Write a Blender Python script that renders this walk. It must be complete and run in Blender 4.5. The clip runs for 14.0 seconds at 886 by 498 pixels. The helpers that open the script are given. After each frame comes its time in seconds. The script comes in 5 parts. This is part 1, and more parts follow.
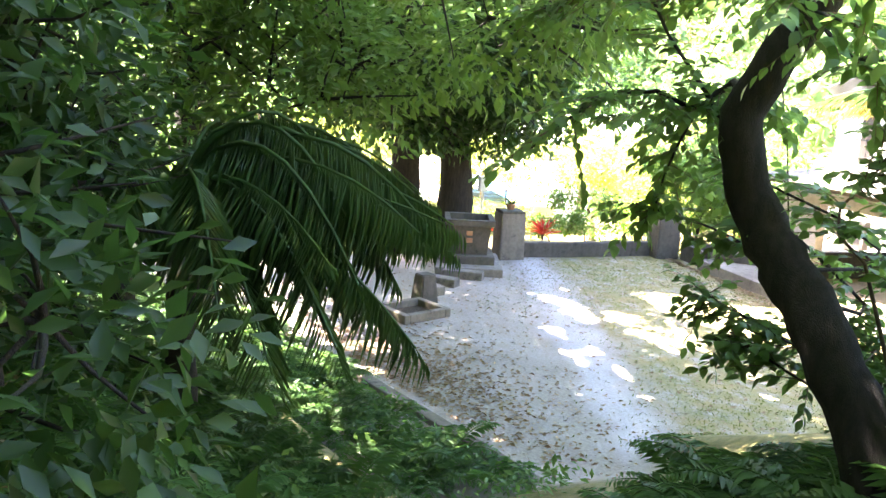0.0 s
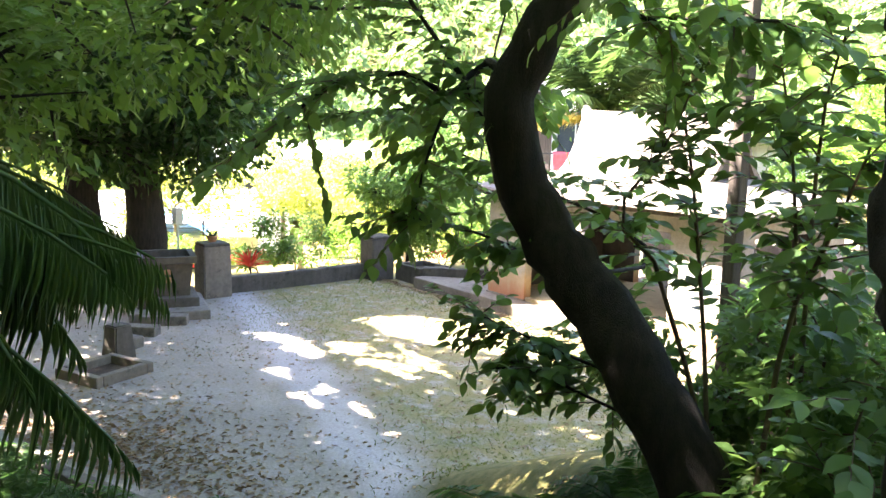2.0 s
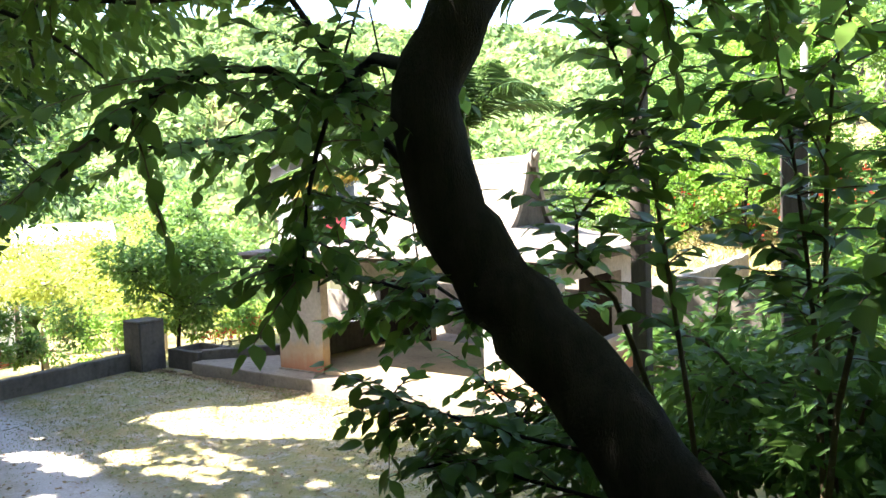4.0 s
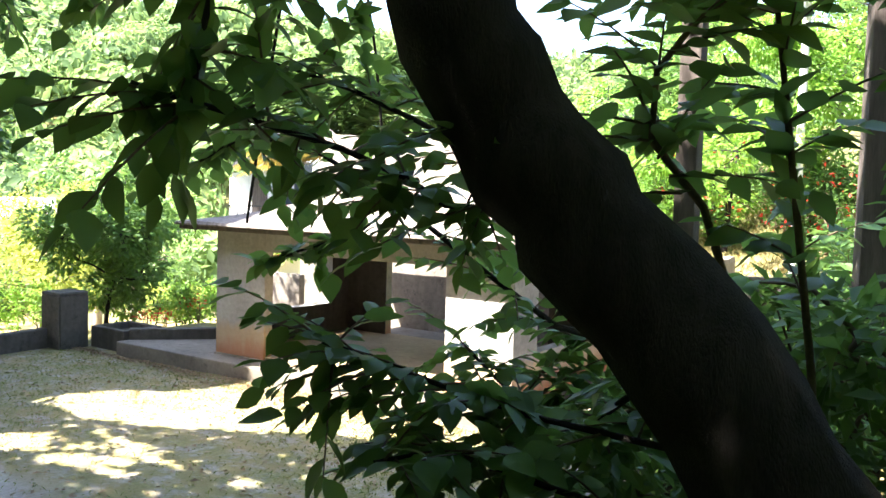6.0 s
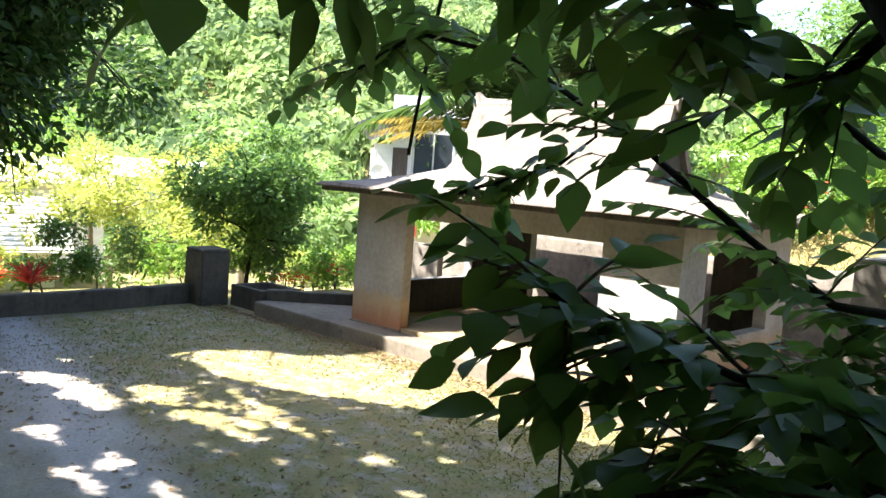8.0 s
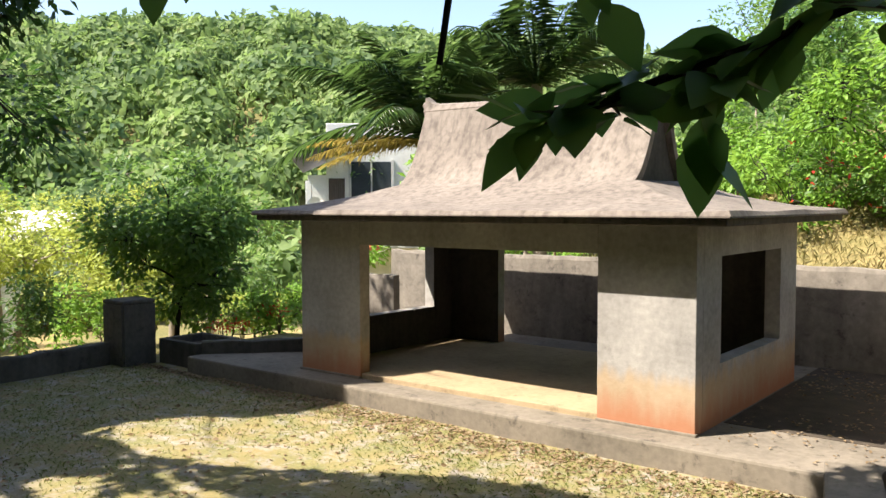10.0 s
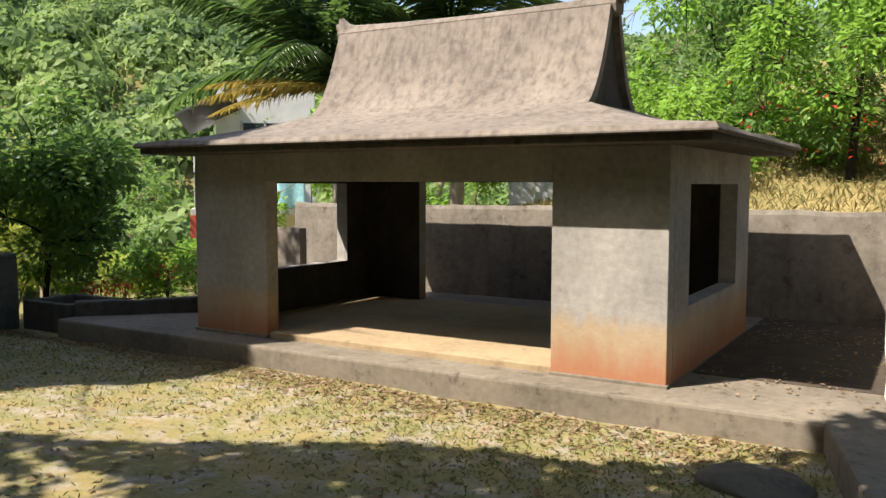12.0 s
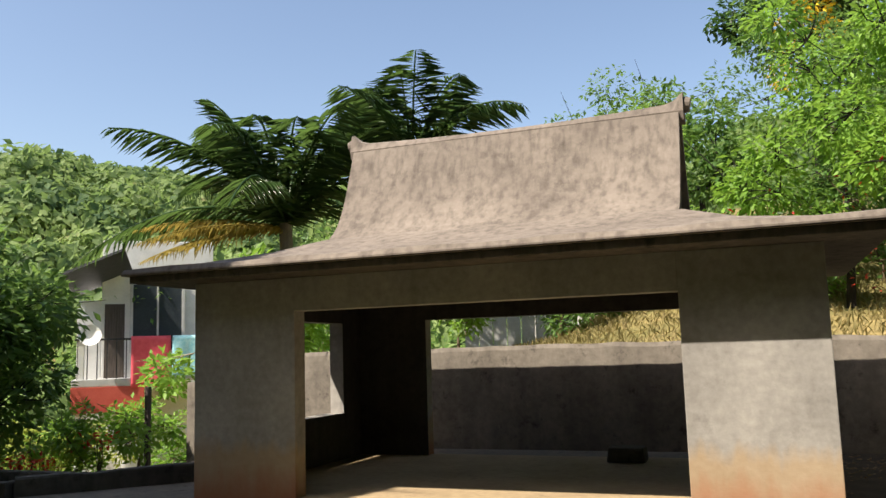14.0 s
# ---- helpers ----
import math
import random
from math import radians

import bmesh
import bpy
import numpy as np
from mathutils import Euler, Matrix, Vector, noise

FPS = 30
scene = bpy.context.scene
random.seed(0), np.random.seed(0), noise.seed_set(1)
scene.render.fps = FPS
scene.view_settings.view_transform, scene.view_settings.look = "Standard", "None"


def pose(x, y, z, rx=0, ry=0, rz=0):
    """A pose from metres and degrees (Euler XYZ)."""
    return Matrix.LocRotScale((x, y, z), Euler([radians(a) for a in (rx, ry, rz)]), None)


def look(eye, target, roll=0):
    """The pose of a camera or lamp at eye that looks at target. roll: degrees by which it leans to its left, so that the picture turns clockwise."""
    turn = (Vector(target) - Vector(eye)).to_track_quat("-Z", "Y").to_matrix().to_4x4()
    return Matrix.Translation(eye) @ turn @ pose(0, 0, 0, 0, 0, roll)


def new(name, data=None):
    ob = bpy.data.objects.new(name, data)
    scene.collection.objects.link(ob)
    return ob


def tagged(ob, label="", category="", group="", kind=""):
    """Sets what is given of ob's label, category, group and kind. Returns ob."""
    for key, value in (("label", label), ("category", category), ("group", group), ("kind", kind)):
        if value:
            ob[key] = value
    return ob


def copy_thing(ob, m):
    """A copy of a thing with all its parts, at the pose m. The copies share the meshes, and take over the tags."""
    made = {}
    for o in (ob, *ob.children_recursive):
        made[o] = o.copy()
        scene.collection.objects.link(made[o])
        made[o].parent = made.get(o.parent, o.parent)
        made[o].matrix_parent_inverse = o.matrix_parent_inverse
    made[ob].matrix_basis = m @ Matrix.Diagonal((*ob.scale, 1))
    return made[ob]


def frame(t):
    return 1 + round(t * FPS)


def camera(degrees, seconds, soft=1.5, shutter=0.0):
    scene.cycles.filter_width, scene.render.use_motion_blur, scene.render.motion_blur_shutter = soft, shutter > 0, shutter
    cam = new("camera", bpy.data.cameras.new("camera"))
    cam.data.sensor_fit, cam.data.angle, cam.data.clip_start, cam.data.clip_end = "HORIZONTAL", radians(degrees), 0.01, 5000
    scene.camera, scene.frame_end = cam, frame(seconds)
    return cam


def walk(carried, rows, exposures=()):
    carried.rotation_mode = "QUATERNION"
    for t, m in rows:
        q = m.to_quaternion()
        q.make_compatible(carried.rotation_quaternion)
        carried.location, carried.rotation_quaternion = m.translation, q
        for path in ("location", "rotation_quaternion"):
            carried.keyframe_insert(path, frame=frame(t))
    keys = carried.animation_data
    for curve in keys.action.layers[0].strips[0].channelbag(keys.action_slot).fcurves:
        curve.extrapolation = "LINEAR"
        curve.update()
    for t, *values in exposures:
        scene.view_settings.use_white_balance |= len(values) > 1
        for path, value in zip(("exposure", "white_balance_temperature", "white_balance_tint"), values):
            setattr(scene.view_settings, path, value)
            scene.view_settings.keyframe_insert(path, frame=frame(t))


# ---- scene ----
cam = camera(56.0, 14.0)
PATH = [
    (0, (8.935, -11.419, 4.021), (7.048, -10.886, 3.627), 3.0),
    (0.5, (8.608, -11.328, 4.013), (6.816, -10.517, 3.651), 2.8),
    (1, (8.252, -11.137, 4.019), (6.562, -10.128, 3.666), 2.9),
    (1.5, (7.984, -11.077, 3.983), (6.345, -9.982, 3.644), 2.5),
    (2, (7.628, -11.09, 3.751), (6.036, -9.916, 3.452), 1.3),
    (2.5, (7.118, -10.965, 3.731), (5.631, -9.648, 3.502), -0.5),
    (3, (6.714, -10.919, 3.716), (5.315, -9.5, 3.534), -1.4),
    (3.5, (6.346, -10.849, 3.684), (5.052, -9.332, 3.535), -1.2),
    (4, (6.16, -10.759, 3.508), (4.972, -9.157, 3.37), -2.1),
    (4.2, (6.1, -10.708, 3.464), (4.954, -9.074, 3.335), -1.6),
    (6.3, (5.145, -9.592, 2.925), (4.028, -7.938, 2.806), 2.2),
    (6.5, (5.093, -9.567, 2.883), (3.934, -7.942, 2.756), 3.2),
    (7, (4.975, -9.559, 2.857), (3.754, -7.983, 2.697), 4.5),
    (7.5, (4.723, -9.632, 2.847), (3.442, -8.107, 2.670), 5.9),
    (7.7, (4.662, -9.470, 2.829), (3.334, -7.987, 2.638), 4.8),
    (9.8, (3.237, -8.087, 2.53), (1.944, -6.565, 2.436), 0.5),
    (10, (3.135, -8.037, 2.563), (1.897, -6.47, 2.46), -0.1),
    (10.5, (2.912, -7.705, 2.419), (1.764, -6.072, 2.299), -0.5),
    (11, (2.678, -7.522, 2.335), (1.576, -5.859, 2.197), -0.2),
    (11.5, (2.38, -7.29, 2.116), (1.323, -5.6, 1.962), 0.0),
    (12, (2.005, -7.161, 2.022), (0.982, -5.449, 1.867), 0.1),
    (12.5, (1.543, -7.109, 1.825), (0.618, -5.338, 1.734), 0.0),
    (13, (0.86, -6.947, 1.619), (0.119, -5.092, 1.72), -0.5),
    (13.5, (0.182, -7.002, 1.654), (-0.462, -5.121, 1.868), -0.9),
    (14, (-0.447, -6.903, 1.61), (-1.159, -5.05, 1.858), -1.7),
]
EXPOSURES = [(0.0, 4.75, 6600, 20), (1.5, 4.25, 6700, 20), (2.5, 3.8, 6600, 18), (4.0, 3.3, 6400, 15), (6.3, 3.2, 6300, 14), (7.7, 2.75, 6300, 13), (9.8, 1.6, 6600, 12), (11.0, 1.3, 6700, 12), (12.5, 1.1, 6800, 12), (14.0, 0.95, 6900, 12)]
walk(cam, [(t, look(eye, target, roll)) for t, eye, target, roll in PATH], EXPOSURES)

# ---- world, sun, exposure ----
SUN = Vector((0.47, 0.61, -1.0)).normalized()
world = bpy.data.worlds.new("world")
scene.world = world
world.use_nodes = True
wn = world.node_tree
sky = wn.nodes.new("ShaderNodeTexSky")
sky.sky_type = "NISHITA"
sky.sun_disc = False
sky.sun_elevation = math.asin(-SUN.z)
sky.sun_rotation = math.atan2(-SUN.x, -SUN.y)
sky.air_density, sky.dust_density, sky.ozone_density = 1.0, 1.6, 1.2
wn.links.new(sky.outputs[0], wn.nodes["Background"].inputs[0])
wn.nodes["Background"].inputs[1].default_value = 0.11
sun = new("sun", bpy.data.lights.new("sun", "SUN"))
sun.data.energy, sun.data.angle, sun.data.color = 5.0, radians(0.53), (1.0, 0.94, 0.84)
sun.matrix_world = look((-20, -26, 42), (-20 + SUN.x, -26 + SUN.y, 42 + SUN.z))


# ---- materials ----
class Nodes:
    """A short way to wire one node material."""

    def __init__(self, name):
        self.m = bpy.data.materials.new(name)
        self.m.use_nodes = True
        self.t = self.m.node_tree
        self.b = self.t.nodes["Principled BSDF"]
        self.out = self.t.nodes["Material Output"]
        self.co = self.t.nodes.new("ShaderNodeTexCoord").outputs["Object"]

    def put(self, kind, **values):
        n = self.t.nodes.new(kind)
        for k, v in values.items():
            n.inputs[k.replace("_", " ")].default_value = v
        return n

    def link(self, a, b):
        self.t.links.new(a, b)

    def mapped(self, scale):
        n = self.put("ShaderNodeMapping")
        n.inputs["Scale"].default_value = scale
        self.link(self.co, n.inputs["Vector"])
        return n.outputs[0]

    def noise(self, scale, detail=4.0, stretch=None, rough=0.55):
        n = self.put("ShaderNodeTexNoise", Scale=scale, Detail=detail, Roughness=rough)
        self.link(self.mapped(stretch) if stretch else self.co, n.inputs["Vector"])
        return n.outputs["Fac"]

    def ramp(self, fac, stops):
        n = self.t.nodes.new("ShaderNodeValToRGB")
        while len(n.color_ramp.elements) < len(stops):
            n.color_ramp.elements.new(0.5)
        for e, (p, c) in zip(n.color_ramp.elements, stops):
            e.position, e.color = p, (*c, 1) if len(c) == 3 else c
        self.link(fac, n.inputs[0])
        return n.outputs[0]

    def mix(self, fac, a, b, how="MIX"):
        n = self.t.nodes.new("ShaderNodeMix")
        n.data_type, n.blend_type = "RGBA", how
        for at, v in ((0, fac), (6, a), (7, b)):
            if isinstance(v, (int, float)):
                n.inputs[at].default_value = v
            elif isinstance(v, tuple):
                n.inputs[at].default_value = (*v, 1)
            else:
                self.link(v, n.inputs[at])
        return n.outputs[2]

    def math(self, how, a, b=0.0):
        n = self.t.nodes.new("ShaderNodeMath")
        n.operation = how
        for at, v in ((0, a), (1, b)):
            if isinstance(v, (int, float)):
                n.inputs[at].default_value = v
            else:
                self.link(v, n.inputs[at])
        return n.outputs[0]

    def axis(self, which):
        n = self.t.nodes.new("ShaderNodeSeparateXYZ")
        self.link(self.co, n.inputs[0])
        return n.outputs[which]

    def bump(self, height, strength, distance=0.02):
        n = self.put("ShaderNodeBump", Strength=strength, Distance=distance)
        self.link(height, n.inputs["Height"])
        self.link(n.outputs[0], self.b.inputs["Normal"])

    def done(self, colour, rough=0.85, metal=0.0):
        if isinstance(colour, tuple):
            self.b.inputs["Base Color"].default_value = (*colour, 1)
        else:
            self.link(colour, self.b.inputs["Base Color"])
        self.b.inputs["Roughness"].default_value = rough
        self.b.inputs["Metallic"].default_value = metal
        self.b.inputs["Specular IOR Level"].default_value = 0.3
        return self.m


BLACK, WHITE = (0, 0, 0), (1, 1, 1)


def plain(name, dark, light, scale=6.0, rough=0.8, bump=0.25, metal=0.0, stretch=None):
    n = Nodes(name)
    c = n.ramp(n.noise(scale, 5, stretch), [(0.3, dark), (0.7, light)])
    fine = n.noise(scale * 9, 3, stretch)
    c = n.mix(0.35, c, n.ramp(fine, [(0.3, dark), (0.7, light)]))
    n.bump(fine, bump, 0.01)
    return n.done(c, rough, metal)


def concrete(name, dark, light, streak=0.5, band=None, mould=0.4, fine=7):
    """Weathered plaster or concrete: clouds, rain streaks, mould and, with band=(z, height), a rusty damp band at the foot."""
    n = Nodes(name)
    c = n.ramp(n.noise(1.3, 6), [(0.3, dark), (0.72, light)])
    c = n.mix(0.4, c, n.ramp(n.noise(14, 5), [(0.3, dark), (0.7, light)]))
    runs = n.ramp(n.noise(1.0, 5, (fine, fine, 0.5)), [(0.45, BLACK), (0.75, WHITE)])
    c = n.mix(n.math("MULTIPLY", runs, streak), c, tuple(v * 0.42 for v in dark))
    spots = n.ramp(n.noise(4.5, 8, None, 0.75), [(0.56, BLACK), (0.68, WHITE)])
    c = n.mix(n.math("MULTIPLY", spots, mould), c, tuple(v * 0.35 for v in dark))
    if band:
        z = n.math("SUBTRACT", n.axis(2), band[0])
        wob = n.math("MULTIPLY", n.math("SUBTRACT", n.noise(2.2, 5, (3, 3, 0.6)), 0.5), 0.7)
        h = n.math("ADD", n.math("DIVIDE", z, band[1]), wob)
        c = n.mix(n.ramp(h, [(0.75, (0.55, 0.55, 0.55)), (1.5, BLACK)]), c, (0.42, 0.27, 0.12))
        c = n.mix(n.ramp(h, [(0.12, (0.75, 0.75, 0.75)), (0.62, BLACK)]), c, (0.34, 0.12, 0.055))
    n.bump(n.mix(0.5, n.noise(30, 4), n.noise(5, 6)), 0.35, 0.012)
    return n.done(c, 0.9)


def leafy(name, dark, light, through_colour, gloss=0.45, rare=None, patch=0.9, share=0.35):
    """Leaves: a colour a leaf, a little gloss, and light that comes through."""
    n = Nodes(name)
    g = n.t.nodes.new("ShaderNodeNewGeometry")
    stops = [(0.0, dark), (0.85, light)] + ([(0.97, light), (0.985, rare)] if rare else [])
    c = n.ramp(g.outputs["Random Per Island"], stops)
    c = n.mix(share, c, n.ramp(n.noise(patch, 3), [(0.35, dark), (0.65, light)] + ([(0.74, rare)] if rare else [])))
    n.done(c, gloss)
    tr = n.t.nodes.new("ShaderNodeBsdfTranslucent")
    n.link(n.mix(0.55, c, through_colour), tr.inputs[0])
    ms = n.t.nodes.new("ShaderNodeMixShader")
    ms.inputs[0].default_value = 0.42
    n.link(n.b.outputs[0], ms.inputs[1])
    n.link(tr.outputs[0], ms.inputs[2])
    n.link(ms.outputs[0], n.out.inputs[0])
    return n.m


M = {}
M["wall"] = concrete("plaster_wall", (0.20, 0.188, 0.175), (0.43, 0.405, 0.37), 0.22, (0.24, 0.62), 0.25, 2.5)
# wall plaster darkened in colour to stand in for the room's shade
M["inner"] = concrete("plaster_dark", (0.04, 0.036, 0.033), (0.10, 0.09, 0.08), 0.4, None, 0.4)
M["roof"] = concrete("roof_concrete", (0.125, 0.104, 0.088), (0.25, 0.213, 0.18), 0.65, None, 0.4, 13)
M["slab"] = concrete("slab_concrete", (0.105, 0.09, 0.07), (0.25, 0.212, 0.165), 0.1, None, 0.75)
M["floor"] = concrete("floor_screed", (0.24, 0.175, 0.105), (0.42, 0.32, 0.195), 0.0, None, 0.45)
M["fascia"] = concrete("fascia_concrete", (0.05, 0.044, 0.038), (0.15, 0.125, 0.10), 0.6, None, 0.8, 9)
M["oldwall"] = concrete("old_wall", (0.12, 0.104, 0.086), (0.29, 0.255, 0.21), 0.4, None, 0.8, 4)
M["brickish"] = concrete("low_wall", (0.062, 0.056, 0.047), (0.145, 0.128, 0.105), 0.4, None, 0.75)
M["bark"] = plain("bark", (0.011, 0.010, 0.009), (0.040, 0.034, 0.029), 7, 0.95, 0.9, 0, (3, 3, 0.7))
M["bark_pale"] = plain("bark_pale", (0.16, 0.13, 0.10), (0.34, 0.29, 0.23), 6, 0.9, 0.7, 0, (2, 2, 0.6))
M["stem"] = plain("stem", (0.07, 0.05, 0.03), (0.17, 0.13, 0.08), 9, 0.8, 0.5)
M["leaf"] = leafy("leaf_green", (0.036, 0.092, 0.020), (0.105, 0.205, 0.050), (0.30, 0.48, 0.10))
M["leaf_light"] = leafy("leaf_light", (0.09, 0.20, 0.025), (0.23, 0.40, 0.06), (0.36, 0.58, 0.08), 0.5)
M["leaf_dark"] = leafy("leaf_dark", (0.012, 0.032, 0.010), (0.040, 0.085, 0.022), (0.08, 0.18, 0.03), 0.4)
M["palm"] = leafy("palm_leaf", (0.022, 0.056, 0.018), (0.085, 0.15, 0.050), (0.16, 0.28, 0.06), 0.25)
M["palm_dry"] = leafy("palm_dry", (0.30, 0.22, 0.05), (0.45, 0.36, 0.10), (0.5, 0.4, 0.1), 0.5)
M["straw"] = leafy("straw", (0.16, 0.15, 0.05), (0.34, 0.27, 0.13), (0.35, 0.28, 0.1), 0.6)
M["fern"] = leafy("fern_leaf", (0.022, 0.062, 0.014), (0.068, 0.155, 0.032), (0.15, 0.30, 0.05), 0.55)
M["yellowish"] = leafy("leaf_yellowish", (0.20, 0.27, 0.04), (0.42, 0.46, 0.10), (0.55, 0.6, 0.12), 0.5)
M["flower_red"] = leafy("flower_red", (0.45, 0.02, 0.02), (0.75, 0.08, 0.05), (0.8, 0.1, 0.05), 0.5)
M["flower_yellow"] = leafy("flower_yellow", (0.65, 0.42, 0.02), (0.85, 0.62, 0.05), (0.9, 0.7, 0.05), 0.5)
M["dead"] = leafy("dead_leaf", (0.13, 0.07, 0.03), (0.42, 0.32, 0.20), (0.3, 0.2, 0.1), 0.7)
M["grass"] = leafy("grass_blade", (0.05, 0.08, 0.017), (0.135, 0.155, 0.037), (0.34, 0.38, 0.07), 0.6)
# leaf colours paler and bluer to stand in for distance haze
M["hill"] = leafy("hill_canopy", (0.03, 0.08, 0.033), (0.27, 0.36, 0.12), (0.28, 0.42, 0.12), 0.7, (0.22, 0.17, 0.08), 0.16, 0.8)
M["white"] = plain("white_paint", (0.62, 0.62, 0.60), (0.82, 0.81, 0.78), 3, 0.6, 0.1)
M["grey"] = plain("grey_panel", (0.40, 0.40, 0.40), (0.6, 0.6, 0.58), 3, 0.6, 0.1)
M["red"] = plain("red_paint", (0.45, 0.07, 0.05), (0.60, 0.12, 0.09), 3, 0.6, 0.1)
M["cloth_red"] = plain("red_cloth", (0.62, 0.07, 0.10), (0.78, 0.13, 0.16), 5, 0.9, 0.2)
M["cloth_blue"] = plain("blue_cloth", (0.15, 0.48, 0.60), (0.50, 0.75, 0.78), 7, 0.9, 0.2)
M["metal"] = plain("dark_metal", (0.03, 0.03, 0.03), (0.07, 0.07, 0.07), 8, 0.5, 0.1, 0.5)
M["glass"] = plain("window_glass", (0.03, 0.04, 0.05), (0.06, 0.07, 0.08), 2, 0.08, 0.0)
M["pipe"] = plain("pvc_pipe", (0.60, 0.58, 0.53), (0.78, 0.76, 0.70), 6, 0.45, 0.05)
M["wood"] = plain("dark_wood", (0.045, 0.035, 0.03), (0.12, 0.10, 0.085), 5, 0.9, 0.5, 0, (6, 6, 0.6))
M["terracotta"] = plain("terracotta", (0.30, 0.14, 0.08), (0.46, 0.25, 0.15), 6, 0.9, 0.3)
M["tarp"] = plain("blue_tarp", (0.05, 0.22, 0.50), (0.10, 0.34, 0.65), 4, 0.6, 0.2)
# dark earth whose tone also carries the pavilion's shade on the yard
M["damp"] = plain("shaded_earth", (0.03, 0.023, 0.017), (0.085, 0.066, 0.048), 5, 0.95, 0.5)
M["soil"] = plain("soil", (0.035, 0.025, 0.018), (0.09, 0.065, 0.045), 9, 0.95, 0.6)


def ground_material():
    n = Nodes("ground_earth")
    earth = n.ramp(n.noise(1.1, 7), [(0.3, (0.235, 0.20, 0.18)), (0.7, (0.40, 0.35, 0.32))])
    earth = n.mix(0.4, earth, n.ramp(n.noise(22, 5), [(0.3, (0.16, 0.13, 0.11)), (0.7, (0.46, 0.41, 0.375))]))
    # the worn path that crosses the terrace from the gate
    line = n.math("ADD", n.math("ADD", n.axis(1), 6.40), n.math("MULTIPLY", n.axis(0), 0.24))
    line = n.math("ADD", line, n.math("MULTIPLY", n.math("SUBTRACT", n.noise(0.9, 5), 0.5), 1.1))
    worn = n.ramp(n.math("ABSOLUTE", line), [(0.16, WHITE), (0.55, BLACK)])
    earth = n.mix(n.math("MULTIPLY", worn, 0.75), earth, n.ramp(n.noise(30, 4), [(0.3, (0.36, 0.325, 0.31)), (0.7, (0.52, 0.48, 0.46))]))
    moss = n.ramp(n.noise(26, 4), [(0.3, (0.085, 0.098, 0.022)), (0.7, (0.235, 0.215, 0.062))])
    moss = n.mix(n.ramp(n.noise(2.3, 5), [(0.35, BLACK), (0.65, WHITE)]), moss, (0.235, 0.18, 0.058))
    # the moss lies mostly north of the path
    off = n.math("ADD", n.axis(1), n.math("MULTIPLY", n.axis(0), 0.24))
    off = n.math("ADD", off, n.math("MULTIPLY", n.math("SUBTRACT", n.noise(0.7, 6), 0.5), 2.2))
    patch = n.ramp(n.math("DIVIDE", n.math("ADD", off, 10.0), 10.0), [(0.20, (0.22, 0.22, 0.22)), (0.39, (0.3, 0.3, 0.3)), (0.46, (0.88, 0.88, 0.88))])
    patch = n.mix(1.0, patch, n.ramp(n.noise(3.1, 8, None, 0.7), [(0.30, BLACK), (0.52, WHITE)]), "MULTIPLY")
    patch = n.mix(n.math("MULTIPLY", worn, 0.8), patch, BLACK)
    c = n.mix(patch, earth, moss)
    # slopes and the land beyond the terrace are grassy
    g = n.t.nodes.new("ShaderNodeNewGeometry")
    far = n.ramp(n.noise(0.25, 6), [(0.35, (0.06, 0.08, 0.02)), (0.5, (0.14, 0.13, 0.045)), (0.68, (0.38, 0.27, 0.12))])
    far = n.mix(0.5, far, n.ramp(n.noise(9, 5), [(0.3, (0.06, 0.07, 0.02)), (0.7, (0.32, 0.24, 0.10))]))
    high = n.math("ABSOLUTE", n.axis(2))
    c = n.mix(n.ramp(high, [(0.10, BLACK), (0.35, WHITE)]), c, far)
    n.bump(n.noise(35, 5), 0.5, 0.02)
    return n.done(c, 0.95)


M["ground"] = ground_material()


# ---- mesh helpers ----
def mesh_of(name, verts, faces, material, smooth=False):
    me = bpy.data.meshes.new(name)
    me.from_pydata([tuple(v) for v in verts], [], [tuple(f) for f in faces])
    me.materials.append(material)
    if smooth:
        me.shade_smooth()
    return me


def thing(name, label, category, place=(0, 0, 0), turn=0.0, group=""):
    ob = new(name)
    ob.empty_display_size = 0.2
    ob.matrix_world = pose(*place, 0, 0, turn)
    return tagged(ob, label, category, group)


def under(ob, parent, label=""):
    ob.parent = parent
    if label:
        ob["label"] = label
    return ob


def part(name, bm, material, parent=None, label="", smooth=False):
    me = bpy.data.meshes.new(name)
    bm.to_mesh(me)
    bm.free()
    me.materials.append(material)
    if smooth:
        me.shade_smooth()
    ob = new(name, me)
    return under(ob, parent, label) if parent else ob


def bulk(name, verts, faces, material, parent=None, label="", smooth=False):
    """One mesh from numpy arrays: faces all of one size."""
    v, f = np.asarray(verts, np.float32).reshape(-1, 3), np.asarray(faces, np.int32)
    me = bpy.data.meshes.new(name)
    me.vertices.add(len(v))
    me.vertices.foreach_set("co", v.ravel())
    me.loops.add(f.size)
    me.loops.foreach_set("vertex_index", f.ravel())
    me.polygons.add(len(f))
    me.polygons.foreach_set("loop_start", np.arange(len(f), dtype=np.int32) * f.shape[1])
    me.update(calc_edges=True)
    me.materials.append(material)
    if smooth:
        me.shade_smooth()
    ob = new(name, me)
    return under(ob, parent, label) if parent else ob


